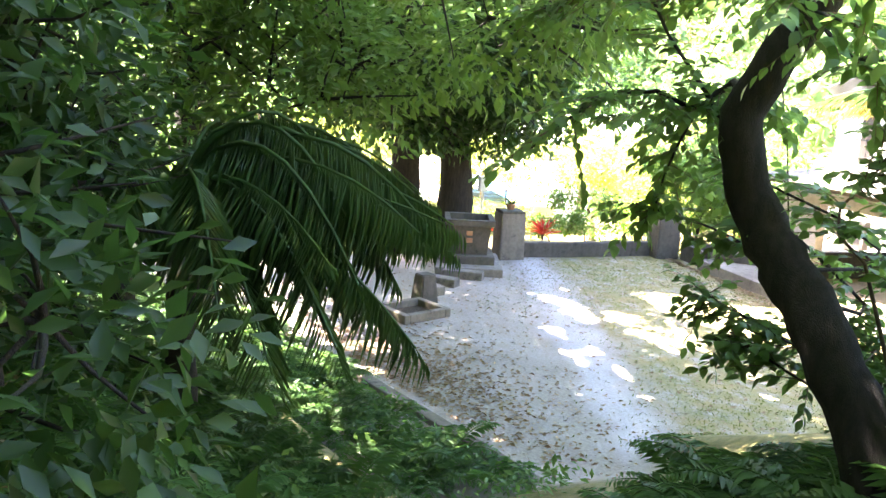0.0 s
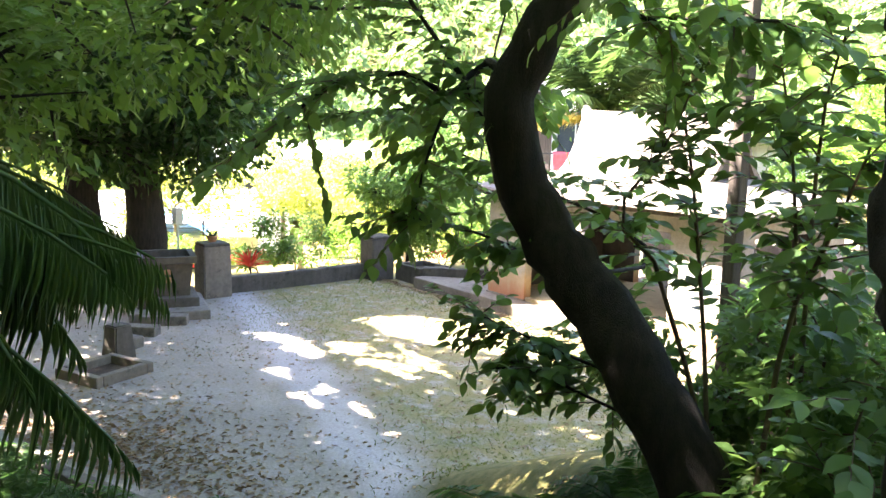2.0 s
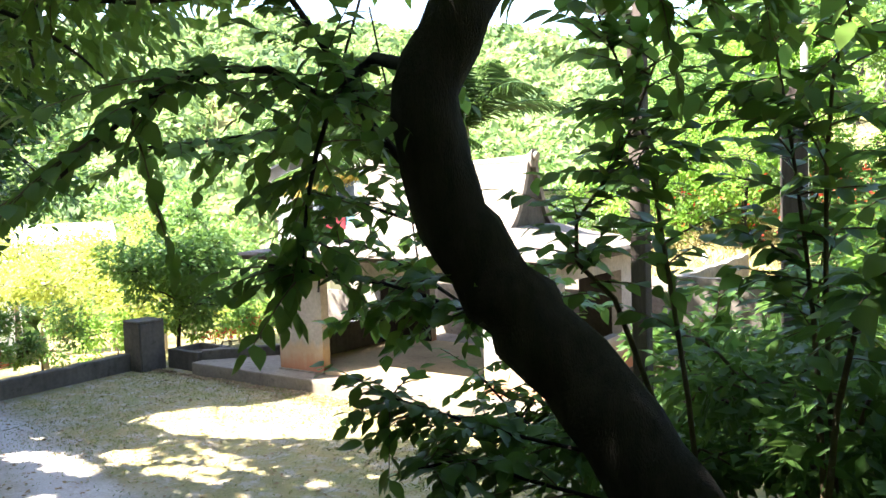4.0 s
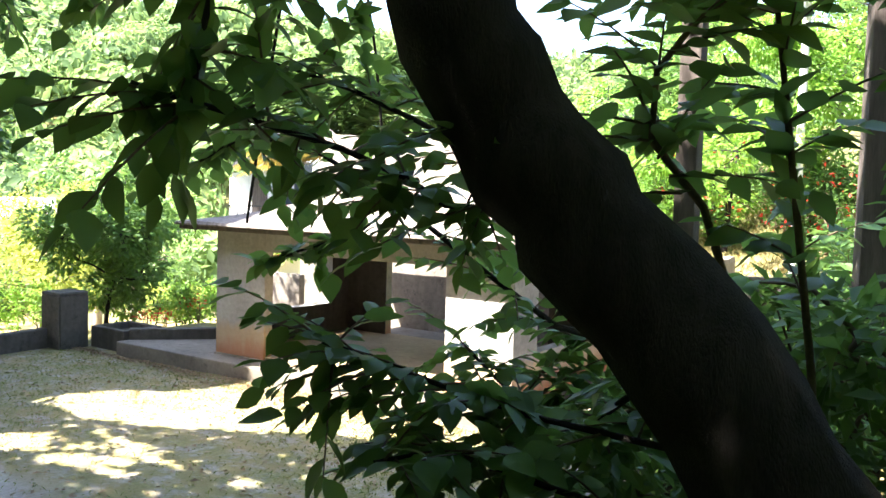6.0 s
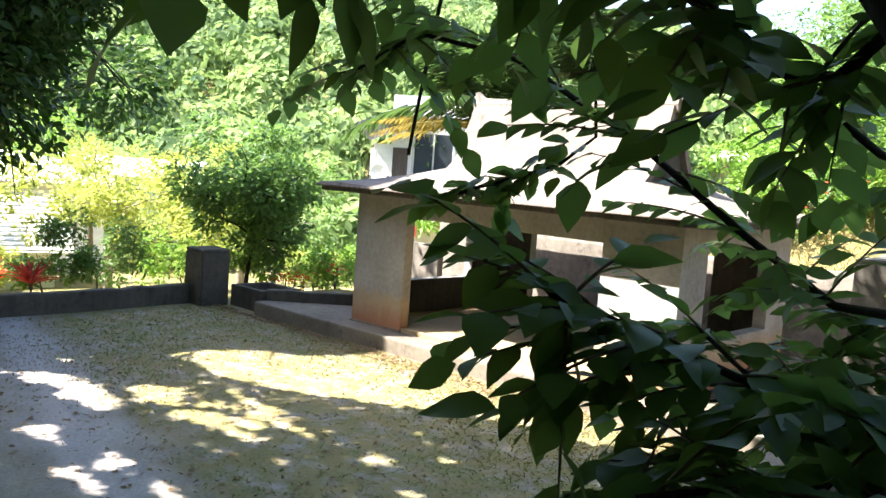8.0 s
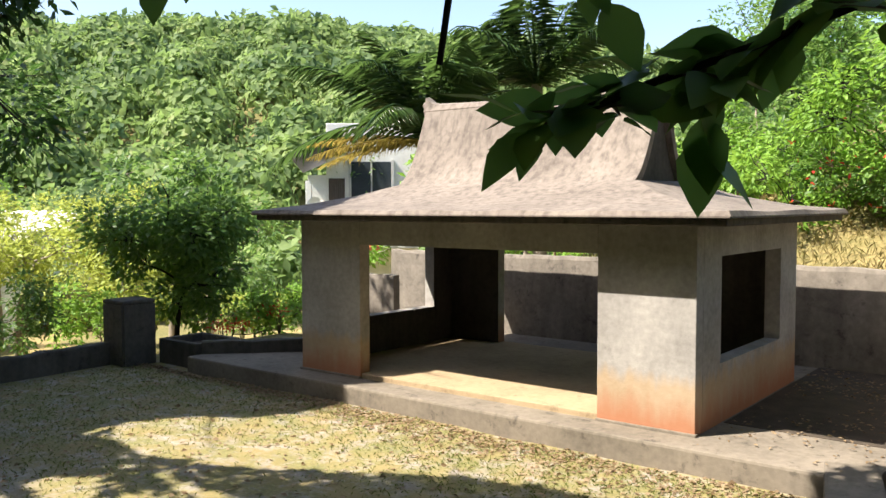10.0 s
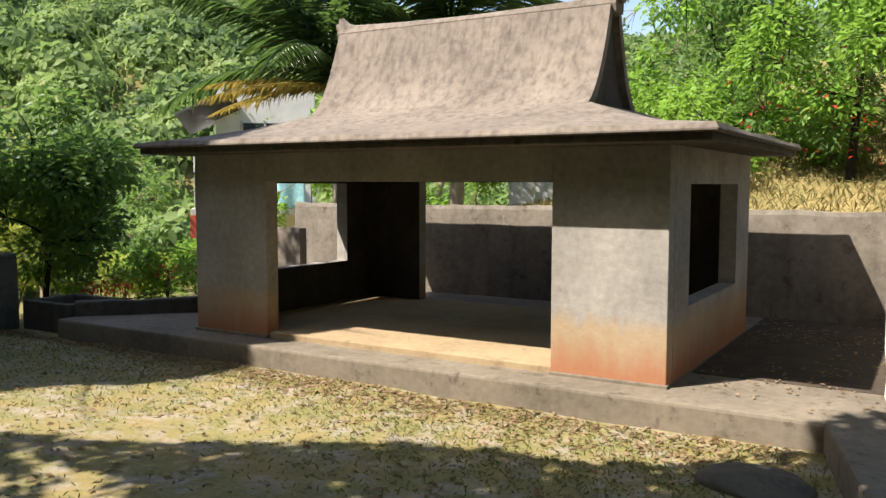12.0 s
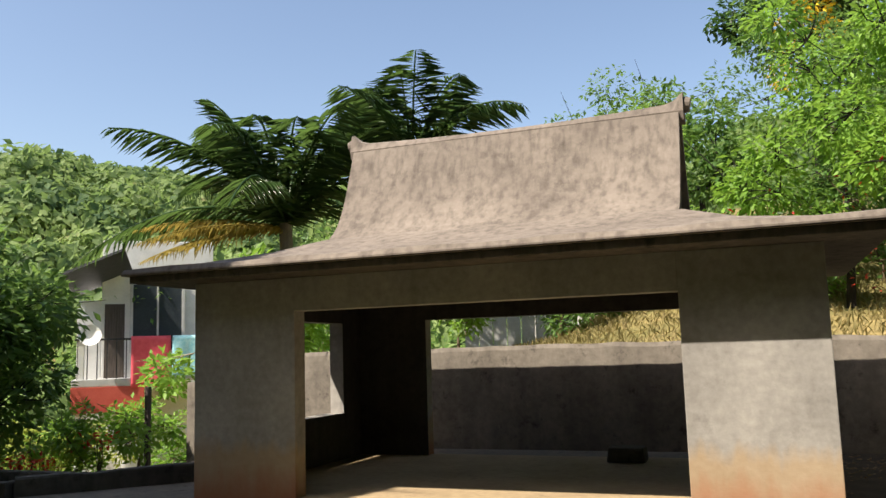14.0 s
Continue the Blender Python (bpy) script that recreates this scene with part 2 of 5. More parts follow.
def box(bm, x0, x1, y0, y1, z0, z1, bevel=0.012, rough=0.0):
    """A block with softened edges, its corners a little off true."""
    vs = [bm.verts.new((x, y, z)) for z in (z0, z1) for x, y in ((x0, y0), (x1, y0), (x1, y1), (x0, y1))]
    fs = [bm.faces.new([vs[i] for i in f]) for f in ((3, 2, 1, 0), (4, 5, 6, 7), (0, 1, 5, 4), (1, 2, 6, 5), (2, 3, 7, 6), (3, 0, 4, 7))]
    if bevel:
        bmesh.ops.bevel(bm, geom=list({e for f in fs for e in f.edges}), offset=bevel, segments=2, affect="EDGES", profile=0.6)
    return bm


def block(name, material, dims, parent=None, label="", bevel=0.012):
    return part(name, box(bmesh.new(), *dims, bevel), material, parent, label)


def tube(points, radii, sides=9, lump=0.0, seed=0):
    """Vertices and quads of a tapered tube along points."""
    rnd = np.random.RandomState(seed)
    p = np.asarray(points, float)
    t = np.gradient(p, axis=0)
    t /= np.linalg.norm(t, axis=1, keepdims=True) + 1e-9
    ref = np.array([0.31, 0.95, 0.07])
    a = np.cross(t, ref)
    a /= np.linalg.norm(a, axis=1, keepdims=True) + 1e-9
    b = np.cross(t, a)
    ang = np.linspace(0, 2 * np.pi, sides, endpoint=False)
    r = np.asarray(radii, float)[:, None] * (1 + lump * rnd.uniform(-1, 1, (len(p), sides)))
    v = p[:, None] + r[..., None] * (np.cos(ang)[None, :, None] * a[:, None] + np.sin(ang)[None, :, None] * b[:, None])
    i, j = np.meshgrid(np.arange(len(p) - 1), np.arange(sides), indexing="ij")
    k = (j + 1) % sides
    f = np.stack([i * sides + j, i * sides + k, (i + 1) * sides + k, (i + 1) * sides + j], -1).reshape(-1, 4)
    return v.reshape(-1, 3), f


def join(pieces):
    vs, fs, n = [], [], 0
    for v, f in pieces:
        vs.append(v)
        fs.append(np.asarray(f) + n)
        n += len(v)
    return np.concatenate(vs), np.concatenate(fs)


def curve_points(points, n):
    """n points on a smooth curve through the given ones."""
    p = np.asarray(points, float)
    q = np.concatenate([[2 * p[0] - p[1]], p, [2 * p[-1] - p[-2]]])
    out = []
    for s in np.linspace(0, len(p) - 1 - 1e-6, n):
        i, u = int(s), s - int(s)
        a, b, c, d = q[i : i + 4]
        out.append(0.5 * (2 * b + (c - a) * u + (2 * a - 5 * b + 4 * c - d) * u * u + (3 * b - a - 3 * c + d) * u**3))
    return np.array(out)


# one leaf: pointed, folded along its rib and bent; x along it, z its face
STATIONS = ((0.14, 0.13, 0.02), (0.34, 0.225, 0.035), (0.58, 0.20, 0.02), (0.80, 0.105, -0.03))
LEAF_V = np.array([(0, 0, 0)] + [(x, s * w, z - 0.035 * (s == 0) - 0.12 * x * x) for x, w, z in STATIONS for s in (1, 0, -1)] + [(1, 0, -0.19)])
LEAF_T = [(0, 2, 1), (0, 3, 2), (13, 10, 11), (13, 11, 12)]
for k in (1, 4, 7):
    LEAF_T += [(k, k + 1, k + 3), (k + 1, k + 4, k + 3), (k + 1, k + 2, k + 4), (k + 2, k + 5, k + 4)]
LEAF_T = np.array(LEAF_T)
BLADE_V = np.array([(0, 0, 0), (0.5, 0.22, 0.04), (1, 0, -0.12), (0.5, -0.22, 0.04)])
BLADE_T = np.array([(0, 2, 1), (0, 3, 2)])


def leaves(at, along, up, size, fine=False, narrow=1.0):
    """Leaves at points, each along a way with its face turned up."""
    at, along, up = (np.asarray(a, float).reshape(-1, 3) for a in (at, along, up))
    x = along / (np.linalg.norm(along, axis=1, keepdims=True) + 1e-9)
    y = np.cross(up, x)
    y /= np.linalg.norm(y, axis=1, keepdims=True) + 1e-9
    z = np.cross(x, y)
    base, tris = (LEAF_V, LEAF_T) if fine else (BLADE_V, BLADE_T)
    s = np.broadcast_to(np.asarray(size, float), (len(at),))[:, None, None]
    v = at[:, None] + s * (base[None, :, :1] * x[:, None] + narrow * base[None, :, 1:2] * y[:, None] + base[None, :, 2:] * z[:, None])
    f = (np.arange(len(at)) * len(base))[:, None, None] + tris[None]
    return v.reshape(-1, 3), f.reshape(-1, 3)


def ways(n, rnd, droop=0.3):
    a = rnd.normal(size=(n, 3))
    a[:, 2] = 0.5 * a[:, 2] - droop
    return a


def faces_up(n, rnd, tilt=0.6):
    return np.array([0, 0, 1.0]) + tilt * rnd.normal(size=(n, 3))


def crown(centres, radii, count, size, rnd, fine=False, shell=0.55, flat=0.8, droop=0.3, narrow=1.0):
    """Leaves in clumps round centres, thick near each clump's skin, with gaps between."""
    centres, radii = np.asarray(centres, float), np.asarray(radii, float)
    which = rnd.choice(len(centres), count, p=radii**2 / (radii**2).sum())
    d = rnd.normal(size=(count, 3))
    d /= np.linalg.norm(d, axis=1, keepdims=True)
    r = radii[which] * (shell + (1 - shell) * rnd.rand(count) ** 0.6) * (0.75 + 0.5 * rnd.rand(count))
    at = centres[which] + d * r[:, None] * np.array([1, 1, flat])
    go = 0.7 * d + ways(count, rnd, droop) * 0.7
    return leaves(at, go, faces_up(count, rnd) + 0.4 * d, size * rnd.uniform(0.65, 1.25, count), fine, narrow)


def frond(root, way, length, leaflets, leaflet, sag, rnd, narrow=0.16, lift=0.5, hang=0.5, fine=False):
    """A feather leaf: an arched rib with leaflets on both sides."""
    root, way = np.asarray(root, float), np.asarray(way, float)
    way /= np.linalg.norm(way)
    s = np.linspace(0, 1, leaflets)
    rib = root + length * (s[:, None] * way + np.array([0, 0, -sag]) * (s**2)[:, None])
    tangent = np.gradient(rib, axis=0)
    tangent /= np.linalg.norm(tangent, axis=1, keepdims=True)
    side = np.cross(tangent, (0, 0, 1.0))
    side /= np.linalg.norm(side, axis=1, keepdims=True) + 1e-9
    up = np.cross(side, tangent)
    size = leaflet * np.sin(np.pi * (0.12 + 0.83 * s)) ** 0.7
    out = []
    for sign in (1, -1):
        go = sign * side + lift * tangent + 0.12 * rnd.normal(size=(leaflets, 3)) + np.array([0, 0, -hang])
        out.append(leaves(rib, go, up + 0.15 * rnd.normal(size=(leaflets, 3)), size * rnd.uniform(0.85, 1.1, leaflets), fine, narrow))
    stem = tube(rib[:: max(1, leaflets // 8)], np.linspace(0.010, 0.003, len(rib[:: max(1, leaflets // 8)])) * length, 4)
    sv, sf = stem
    tri = np.concatenate([sf[:, [0, 1, 2]], sf[:, [0, 2, 3]]])
    return join([*out, (sv, tri)])




# ---- ground ----
def smooth01(a):
    a = np.clip(a, 0, 1)
    return a * a * (3 - 2 * a)


def wave(x, y, s, seed):
    """A cheap rolling noise."""
    r = np.random.RandomState(seed)
    out = 0
    for k in range(6):
        a, p = r.uniform(0, 6.28, 2)
        f = s * 1.55**k
        out = out + np.sin((x * math.cos(a) + y * math.sin(a)) * f + p) / 1.6**k
    return out


def kerb_side(x, y):
    """How far a place lies beyond the kerb at the terrace's southern edge."""
    return (x * 0.37 - (y + 8.86)) * 0.938


def height(x, y):
    x, y = np.asarray(x, float), np.asarray(y, float)
    d = kerb_side(x, y)
    south = 0.53 * np.clip(d - 1.0, 0, 6) + 0.25 * np.clip(d - 7, 0, 30)
    x0 = 0.7 + 0.95 * smooth01((y + 6.2) / 2.0) + 0.8 * smooth01((-6.4 - y) / 0.8)
    # the stair bank and the slope east of the terrace
    east = 0.46 * np.clip(x - x0, 0, 2.5) + 0.22 * np.clip(x - x0 - 2.5, 0, 60)
    east = east * smooth01((y + 10.4) / 1.9)
    east = np.where((y > -1.2) & (x < 1.95), 0, east)
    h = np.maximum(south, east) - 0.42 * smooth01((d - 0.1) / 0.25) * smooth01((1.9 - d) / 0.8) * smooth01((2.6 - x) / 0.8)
    # behind the garden wall the bank rises; west of it the land falls to the valley
    back = smooth01((y - 4.72) / 0.25) * (1.45 + 0.30 * np.clip(y - 5, 0, 14) * smooth01((x + 6) / 5))
    back = back * smooth01((x + 9.0) / 4.5)
    h = np.maximum(h, back)
    west = smooth01((-9.75 - x) / 0.5) * (0.25 + 0.10 * np.clip(-10 - x, 0, 45)) + smooth01((y - 3.0) / 4) * smooth01((-6.5 - x) / 2.5) * 1.2
    h = h - west
    # hills round the valley
    r = np.hypot(x, y)
    a = np.arctan2(y, x)
    ring = smooth01((r - 42) / 120)
    top = 33 + 2.5 * wave(a * 20, a * 0, 0.35, 3) + 2 * wave(x, y, 0.03, 5)
    return h + ring * top + np.where(r > 40, 0.5 * wave(x, y, 0.09, 7), 0)


def spaced(lo, hi, near_lo, near_hi, fine, growth):
    a = list(np.arange(near_lo, near_hi + 1e-6, fine))
    s, up = fine, near_hi
    while up < hi:
        s *= growth
        up += s
        a.append(min(up, hi))
    s, dn = fine, near_lo
    while dn > lo:
        s *= growth
        dn -= s
        a.insert(0, max(dn, lo))
    return np.array(a)


gx, gy = spaced(-420, 420, -13, 10, 0.16, 1.09), spaced(-300, 460, -14, 7, 0.16, 1.09)
GX, GY = np.meshgrid(gx, gy, indexing="ij")
GZ = height(GX, GY) + np.where(np.hypot(GX, GY) < 40, 0.010 * wave(GX, GY, 2.2, 11), 0)
ni, nj = GX.shape
gi, gj = np.meshgrid(np.arange(ni - 1), np.arange(nj - 1), indexing="ij")
gf = np.stack([gi * nj + gj, (gi + 1) * nj + gj, (gi + 1) * nj + gj + 1, gi * nj + gj + 1], -1).reshape(-1, 4)
ground = bulk("ground", np.stack([GX, GY, GZ], -1), gf, M["ground"], smooth=True)
tagged(ground, "bare earth terrace with mossy grass and sloping banks", "ground", kind="structure")


def structure(ob, label, category):
    return tagged(ob, label, category, kind="structure")


# ---- pavilion ----
PX0, PX1, PY0, PY1 = -5.78, 0.0, 0.0, 3.45
PZ, FLOOR, WALL_TOP = 0.24, 0.31, 2.37
OX0, OX1, LINTEL = -4.635, -1.095, 2.05
TH = 0.19

slab = block("platform", M["slab"], (-7.95, 1.72, -0.43, 4.58, -0.15, PZ), bevel=0.03)
structure(slab, "stained concrete platform raised one step above the lawn", "platform")

# dark sheet laid over the part of the yard in the pavilion's shadow
yard = block("yard", M["damp"], (0.03, 1.70, 0.74, 4.57, 0.1, 0.246), bevel=0.0)
structure(yard, "dark earth yard littered with leaves, drawn to the pavilion shadow edge", "ground")

pavilion = thing("pavilion", "weathered concrete garden pavilion with a tall curved hip roof", "pavilion", (0, 0, 0))


def wall_with_window(x0, x1, name):
    """A side wall with its square opening, as four blocks in one mesh."""
    bm = bmesh.new()
    y0, y1, z0, z1 = 0.69, 2.76, 0.885, 2.03
    box(bm, x0, x1, PY0 + TH, y0, PZ, WALL_TOP, 0)
    box(bm, x0, x1, y1, PY1 - TH, PZ, WALL_TOP, 0)
    box(bm, x0, x1, y0, y1, PZ, z0, 0)
    box(bm, x0, x1, y0, y1, z1, WALL_TOP, 0)
    bmesh.ops.remove_doubles(bm, verts=bm.verts, dist=0.0005)
    return part(name, bm, M["wall"], pavilion)


for y0, y1 in ((PY0, PY0 + TH), (PY1 - TH, PY1)):
    for x0, x1 in ((PX0, OX0), (OX1, PX1)):
        block("pier", M["wall"], (x0, x1, y0, y1, PZ, WALL_TOP), pavilion, "plaster pier with a rusty damp stain at its foot", 0.008)
    block("lintel", M["wall"], (OX0, OX1, y0, y1, LINTEL, WALL_TOP), pavilion, "", 0.004)
wall_with_window(PX0, PX0 + TH, "side_wall")
wall_with_window(PX1 - TH, PX1, "side_wall")
block("floor_slab", M["floor"], (PX0 + TH, PX1 - TH, PY0 + 0.03, PY1 - 0.03, PZ - 0.05, FLOOR), pavilion, "worn tan concrete floor", 0.015)
# skirting bead under the piers
for x0, x1 in ((PX0 - 0.02, OX0 + 0.004), (OX1 - 0.004, PX1 + 0.02)):
    block("plinth", M["slab"], (x0, x1, PY0 - 0.03, PY0 + 0.05, PZ - 0.02, PZ + 0.03), pavilion, "", 0.01)

EX0, EX1, EY0, EY1 = -6.285, 0.505, -0.50, 3.95
EZ0, EZ1 = 2.37, 2.475


def eave_slab():
    bm = bmesh.new()
    box(bm, EX0, EX1, EY0, EY1, EZ1 - 0.035, EZ1, 0)
    bmesh.ops.bevel(bm, geom=bm.edges[:], offset=0.010, segments=2, affect="EDGES")
    part("eave", bm, M["roof"], pavilion, "projecting concrete lip of the eave")
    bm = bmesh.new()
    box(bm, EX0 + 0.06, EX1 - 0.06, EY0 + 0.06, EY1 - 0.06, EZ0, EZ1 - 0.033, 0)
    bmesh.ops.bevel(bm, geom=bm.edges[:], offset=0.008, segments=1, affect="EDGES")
    return part("fascia", bm, M["fascia"], pavilion, "dark recessed fascia and soffit")


def lower_roof():
    """The shallow skirt that rises from the eaves to the steep roof, dished a little."""
    kx0, kx1, ky0, ky1 = -4.79, -1.10, 0.95, 2.52
    rings = []
    for s, z in ((0, EZ1 - 0.01), (0.02, EZ1 + 0.035), (0.35, 2.575), (0.7, 2.70), (1, 2.865)):
        rings.append([EX0 + (kx0 - EX0) * s, EX1 + (kx1 - EX1) * s, EY0 + (ky0 - EY0) * s, EY1 + (ky1 - EY1) * s, z])
    verts, faces, n = [], [], 24
    for x0, x1, y0, y1, z in rings:
        for (ax, ay), (bx, by) in (((x0, y0), (x1, y0)), ((x1, y0), (x1, y1)), ((x1, y1), (x0, y1)), ((x0, y1), (x0, y0))):
            for k in range(n):
                u = k / n
                x, y = ax + (bx - ax) * u, ay + (by - ay) * u
                verts.append((x, y, z + 0.008 * math.sin(5 * x + 3 * y) * (z > EZ1)))
    m = 4 * n
    for i in range(len(rings) - 1):
        for k in range(m):
            faces.append((i * m + k, i * m + (k + 1) % m, (i + 1) * m + (k + 1) % m, (i + 1) * m + k))
    faces.append(tuple(range((len(rings) - 1) * m, len(rings) * m)))
    return under(new("roof_skirt", mesh_of("roof_skirt", verts, faces, M["roof"])), pavilion, "shallow lower roof of weathered concrete")


def upper_roof():
    """The steep gabled top with its hollow curve; its gable ends stand back under the verge."""
    prof = curve_points([(0.93, 2.84, 0), (1.11, 2.99, 0), (1.28, 3.23, 0), (1.43, 3.56, 0), (1.57, 3.95, 0)], 14)[:, :2]
    mid = 1.735
    outline = [(y, z) for y, z in prof] + [(2 * mid - y, z) for y, z in prof[::-1]]
    xs = np.linspace(-4.78, -1.125, 26)
    verts, faces, n = [], [], len(outline)
    for x in xs:
        for y, z in outline:
            verts.append((x + 0.0, y + 0.006 * math.sin(4 * x + 5 * z), z))
    for i in range(len(xs) - 1):
        for k in range(n - 1):
            faces.append((i * n + k, (i + 1) * n + k, (i + 1) * n + k + 1, i * n + k + 1))
    top = under(new("roof_top", mesh_of("roof_top", verts, faces, M["roof"])), pavilion, "steep upper roof streaked by rain")
    mod = top.modifiers.new("thick", "SOLIDIFY")
    mod.thickness, mod.offset = 0.10, -1.0
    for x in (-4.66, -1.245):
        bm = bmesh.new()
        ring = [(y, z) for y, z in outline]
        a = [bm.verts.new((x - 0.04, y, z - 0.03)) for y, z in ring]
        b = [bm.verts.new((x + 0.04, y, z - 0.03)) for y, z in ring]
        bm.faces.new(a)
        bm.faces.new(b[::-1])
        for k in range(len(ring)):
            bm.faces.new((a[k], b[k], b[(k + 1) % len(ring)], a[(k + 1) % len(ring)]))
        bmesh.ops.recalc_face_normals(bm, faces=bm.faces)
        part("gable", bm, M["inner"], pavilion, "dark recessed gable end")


def ridge():
    """The ridge beam, sagging in the middle, with curled ends."""
    xs = np.linspace(-4.84, -1.08, 40)
    verts, faces = [], []
    for x in xs:
        u = abs((x + 2.96) / 1.88)
        lift = 0.05 * u**2 + 0.10 * max(0, (u - 0.90) / 0.10) ** 2
        for y, z in ((1.62, 3.88), (1.60, 3.97), (1.65, 4.02 + lift), (1.735, 4.045 + lift), (1.82, 4.02 + lift), (1.87, 3.97), (1.85, 3.88)):
            verts.append((x, y, z))
    for i in range(len(xs) - 1):
        for k in range(7):
            faces.append((i * 7 + k, (i + 1) * 7 + k, (i + 1) * 7 + (k + 1) % 7, i * 7 + (k + 1) % 7))
    faces += [tuple(range(7)), tuple(range(len(verts) - 1, len(verts) - 8, -1))]
    under(new("ridge", mesh_of("ridge", verts, faces, M["roof"])), pavilion, "ridge beam with upturned ends")
    for x in (-4.85, -1.07):
        v, f = tube([(x - 0.05, 1.735, 4.05), (x, 1.735, 4.06), (x + 0.05, 1.735, 4.05)], [0.075, 0.085, 0.075], 14)
        cap0 = np.arange(14)
        bm = bmesh.new()
        vs = [bm.verts.new(p) for p in v]
        for q in f:
            bm.faces.new([vs[i] for i in q])
        bm.faces.new([vs[i] for i in cap0[::-1]])
        bm.faces.new([vs[i] for i in cap0 + 28])
        part("ridge_end", bm, M["roof"], pavilion)


def shade_inside(ob):
    """Gives faces that look into the room a darker plaster that imitates its shade."""
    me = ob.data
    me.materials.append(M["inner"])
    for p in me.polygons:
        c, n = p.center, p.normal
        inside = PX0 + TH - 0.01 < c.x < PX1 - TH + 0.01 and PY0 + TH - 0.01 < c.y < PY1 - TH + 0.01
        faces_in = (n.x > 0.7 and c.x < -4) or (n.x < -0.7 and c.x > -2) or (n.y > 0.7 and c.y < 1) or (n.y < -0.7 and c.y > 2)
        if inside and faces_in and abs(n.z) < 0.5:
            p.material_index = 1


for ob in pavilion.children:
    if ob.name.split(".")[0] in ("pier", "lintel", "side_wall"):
        shade_inside(ob)
eave_slab()
lower_roof()
upper_roof()
ridge()
# ceiling takes the plaster that carries the room's shade
part("ceiling", box(bmesh.new(), PX0 + TH, PX1 - TH, PY0 + TH, PY1 - TH, 2.30, 2.366, 0), M["inner"], pavilion, "dark grey ceiling with the room shade in its colour")

# ---- walls round the terrace ----


def ragged_wall(name, a, b, thick, z0, z1, material, label, seed=0, cap=0.0, step=0.25):
    """A free-standing wall from a to b with an uneven top and faces."""
    r = np.random.RandomState(seed)
    a, b = np.array(a, float), np.array(b, float)
    n = max(3, int(np.linalg.norm(b - a) / step))
    way = (b - a) / np.linalg.norm(b - a)
    side = np.array([way[1], -way[0]])
    verts, faces = [], []
    rows = [(-1, 0), (-1, 0.35), (-1, 0.7), (-1, 0.97), (-0.86, 1), (0.86, 1), (1, 0.97), (1, 0.7), (1, 0.35), (1, 0)]
    for i in range(n + 1):
        p = a + (b - a) * i / n
        top = z1 + r.normal() * 0.008
        for s, h in rows:
            q = p + side * s * thick / 2 * (1 + 0.03 * r.normal())
            verts.append((q[0], q[1], z0 + (top - z0) * h))
    m = len(rows)
    for i in range(n):
        for k in range(m):
            faces.append((i * m + k, i * m + (k + 1) % m, (i + 1) * m + (k + 1) % m, (i + 1) * m + k))
    faces += [tuple(range(m - 1, -1, -1)), tuple(range(n * m, n * m + m))]
    ob = new(name, mesh_of(name, verts, faces, material))
    return structure(ob, label, "wall")


ragged_wall("wall_north", (-8.2, 4.72), (1.9, 4.72), 0.22, -0.3, 1.68, M["oldwall"], "stained grey concrete garden wall", 1)
ragged_wall("wall_east", (1.83, 0.72), (1.57, 4.6), 0.17, -0.1, 2.17, M["oldwall"], "tall mossy concrete retaining wall beside the yard", 2)
# end face coloured darker than wall_east to imitate tree shade
ragged_wall("wall_return", (1.745, 0.63), (4.2, 0.63), 0.18, -0.1, 2.18, M["brickish"], "end of the concrete retaining wall, darkened in colour for shade", 8)
ragged_wall("wall_west", (-9.36, -4.3), (-9.46, -0.9), 0.20, -0.4, 0.36, M["brickish"], "low brown block wall at the edge of the terrace", 3)
ragged_wall("wall_low", (-7.98, -0.12), (-6.0, 1.95), 0.17, -0.3, 0.44, M["brickish"], "low dark planter wall", 4)
ragged_wall("wall_path", (3.35, -4.75), (6.4, 0.2), 0.30, 0.2, 1.50, M["brickish"], "grey concrete kerb wall beside the stair bank", 5)
ragged_wall("wall_garden", (-8.4, 3.3), (-6.9, 3.3), 0.16, -1.2, 1.30, M["oldwall"], "short plastered wall beside the pavilion", 6)


def tapered_post(name, x, y, w, z1, label, flare=0.0, material="oldwall"):
    """A concrete post with a softened, worn head."""
    ob = thing(name, label, "post", (x, y, 0))
    bm = bmesh.new()
    box(bm, -w / 2, w / 2, -w / 2, w / 2, -0.25, z1 - 0.05, 0)
    for v in bm.verts:
        if v.co.z < 0:
            v.co.x *= 1 + flare
            v.co.y *= 1 + flare
    bmesh.ops.bevel(bm, geom=bm.edges[:], offset=0.025, segments=2, affect="EDGES")
    part("shaft", bm, M[material], ob)
    bm = bmesh.new()
    box(bm, -w / 2 + 0.004, w / 2 - 0.004, -w / 2 + 0.004, w / 2 - 0.004, z1 - 0.07, z1, 0.03)
    part("head", bm, M["brickish"], ob)
    return ob


tapered_post("corner_post", -9.30, -0.58, 0.60, 1.06, "thick dark weathered concrete corner post on the low wall", 0.0, "brickish")
tapered_post("gate_post", -9.28, -4.68, 0.58, 1.16, "square pale concrete gate post with a potted plant on it", 0.08)


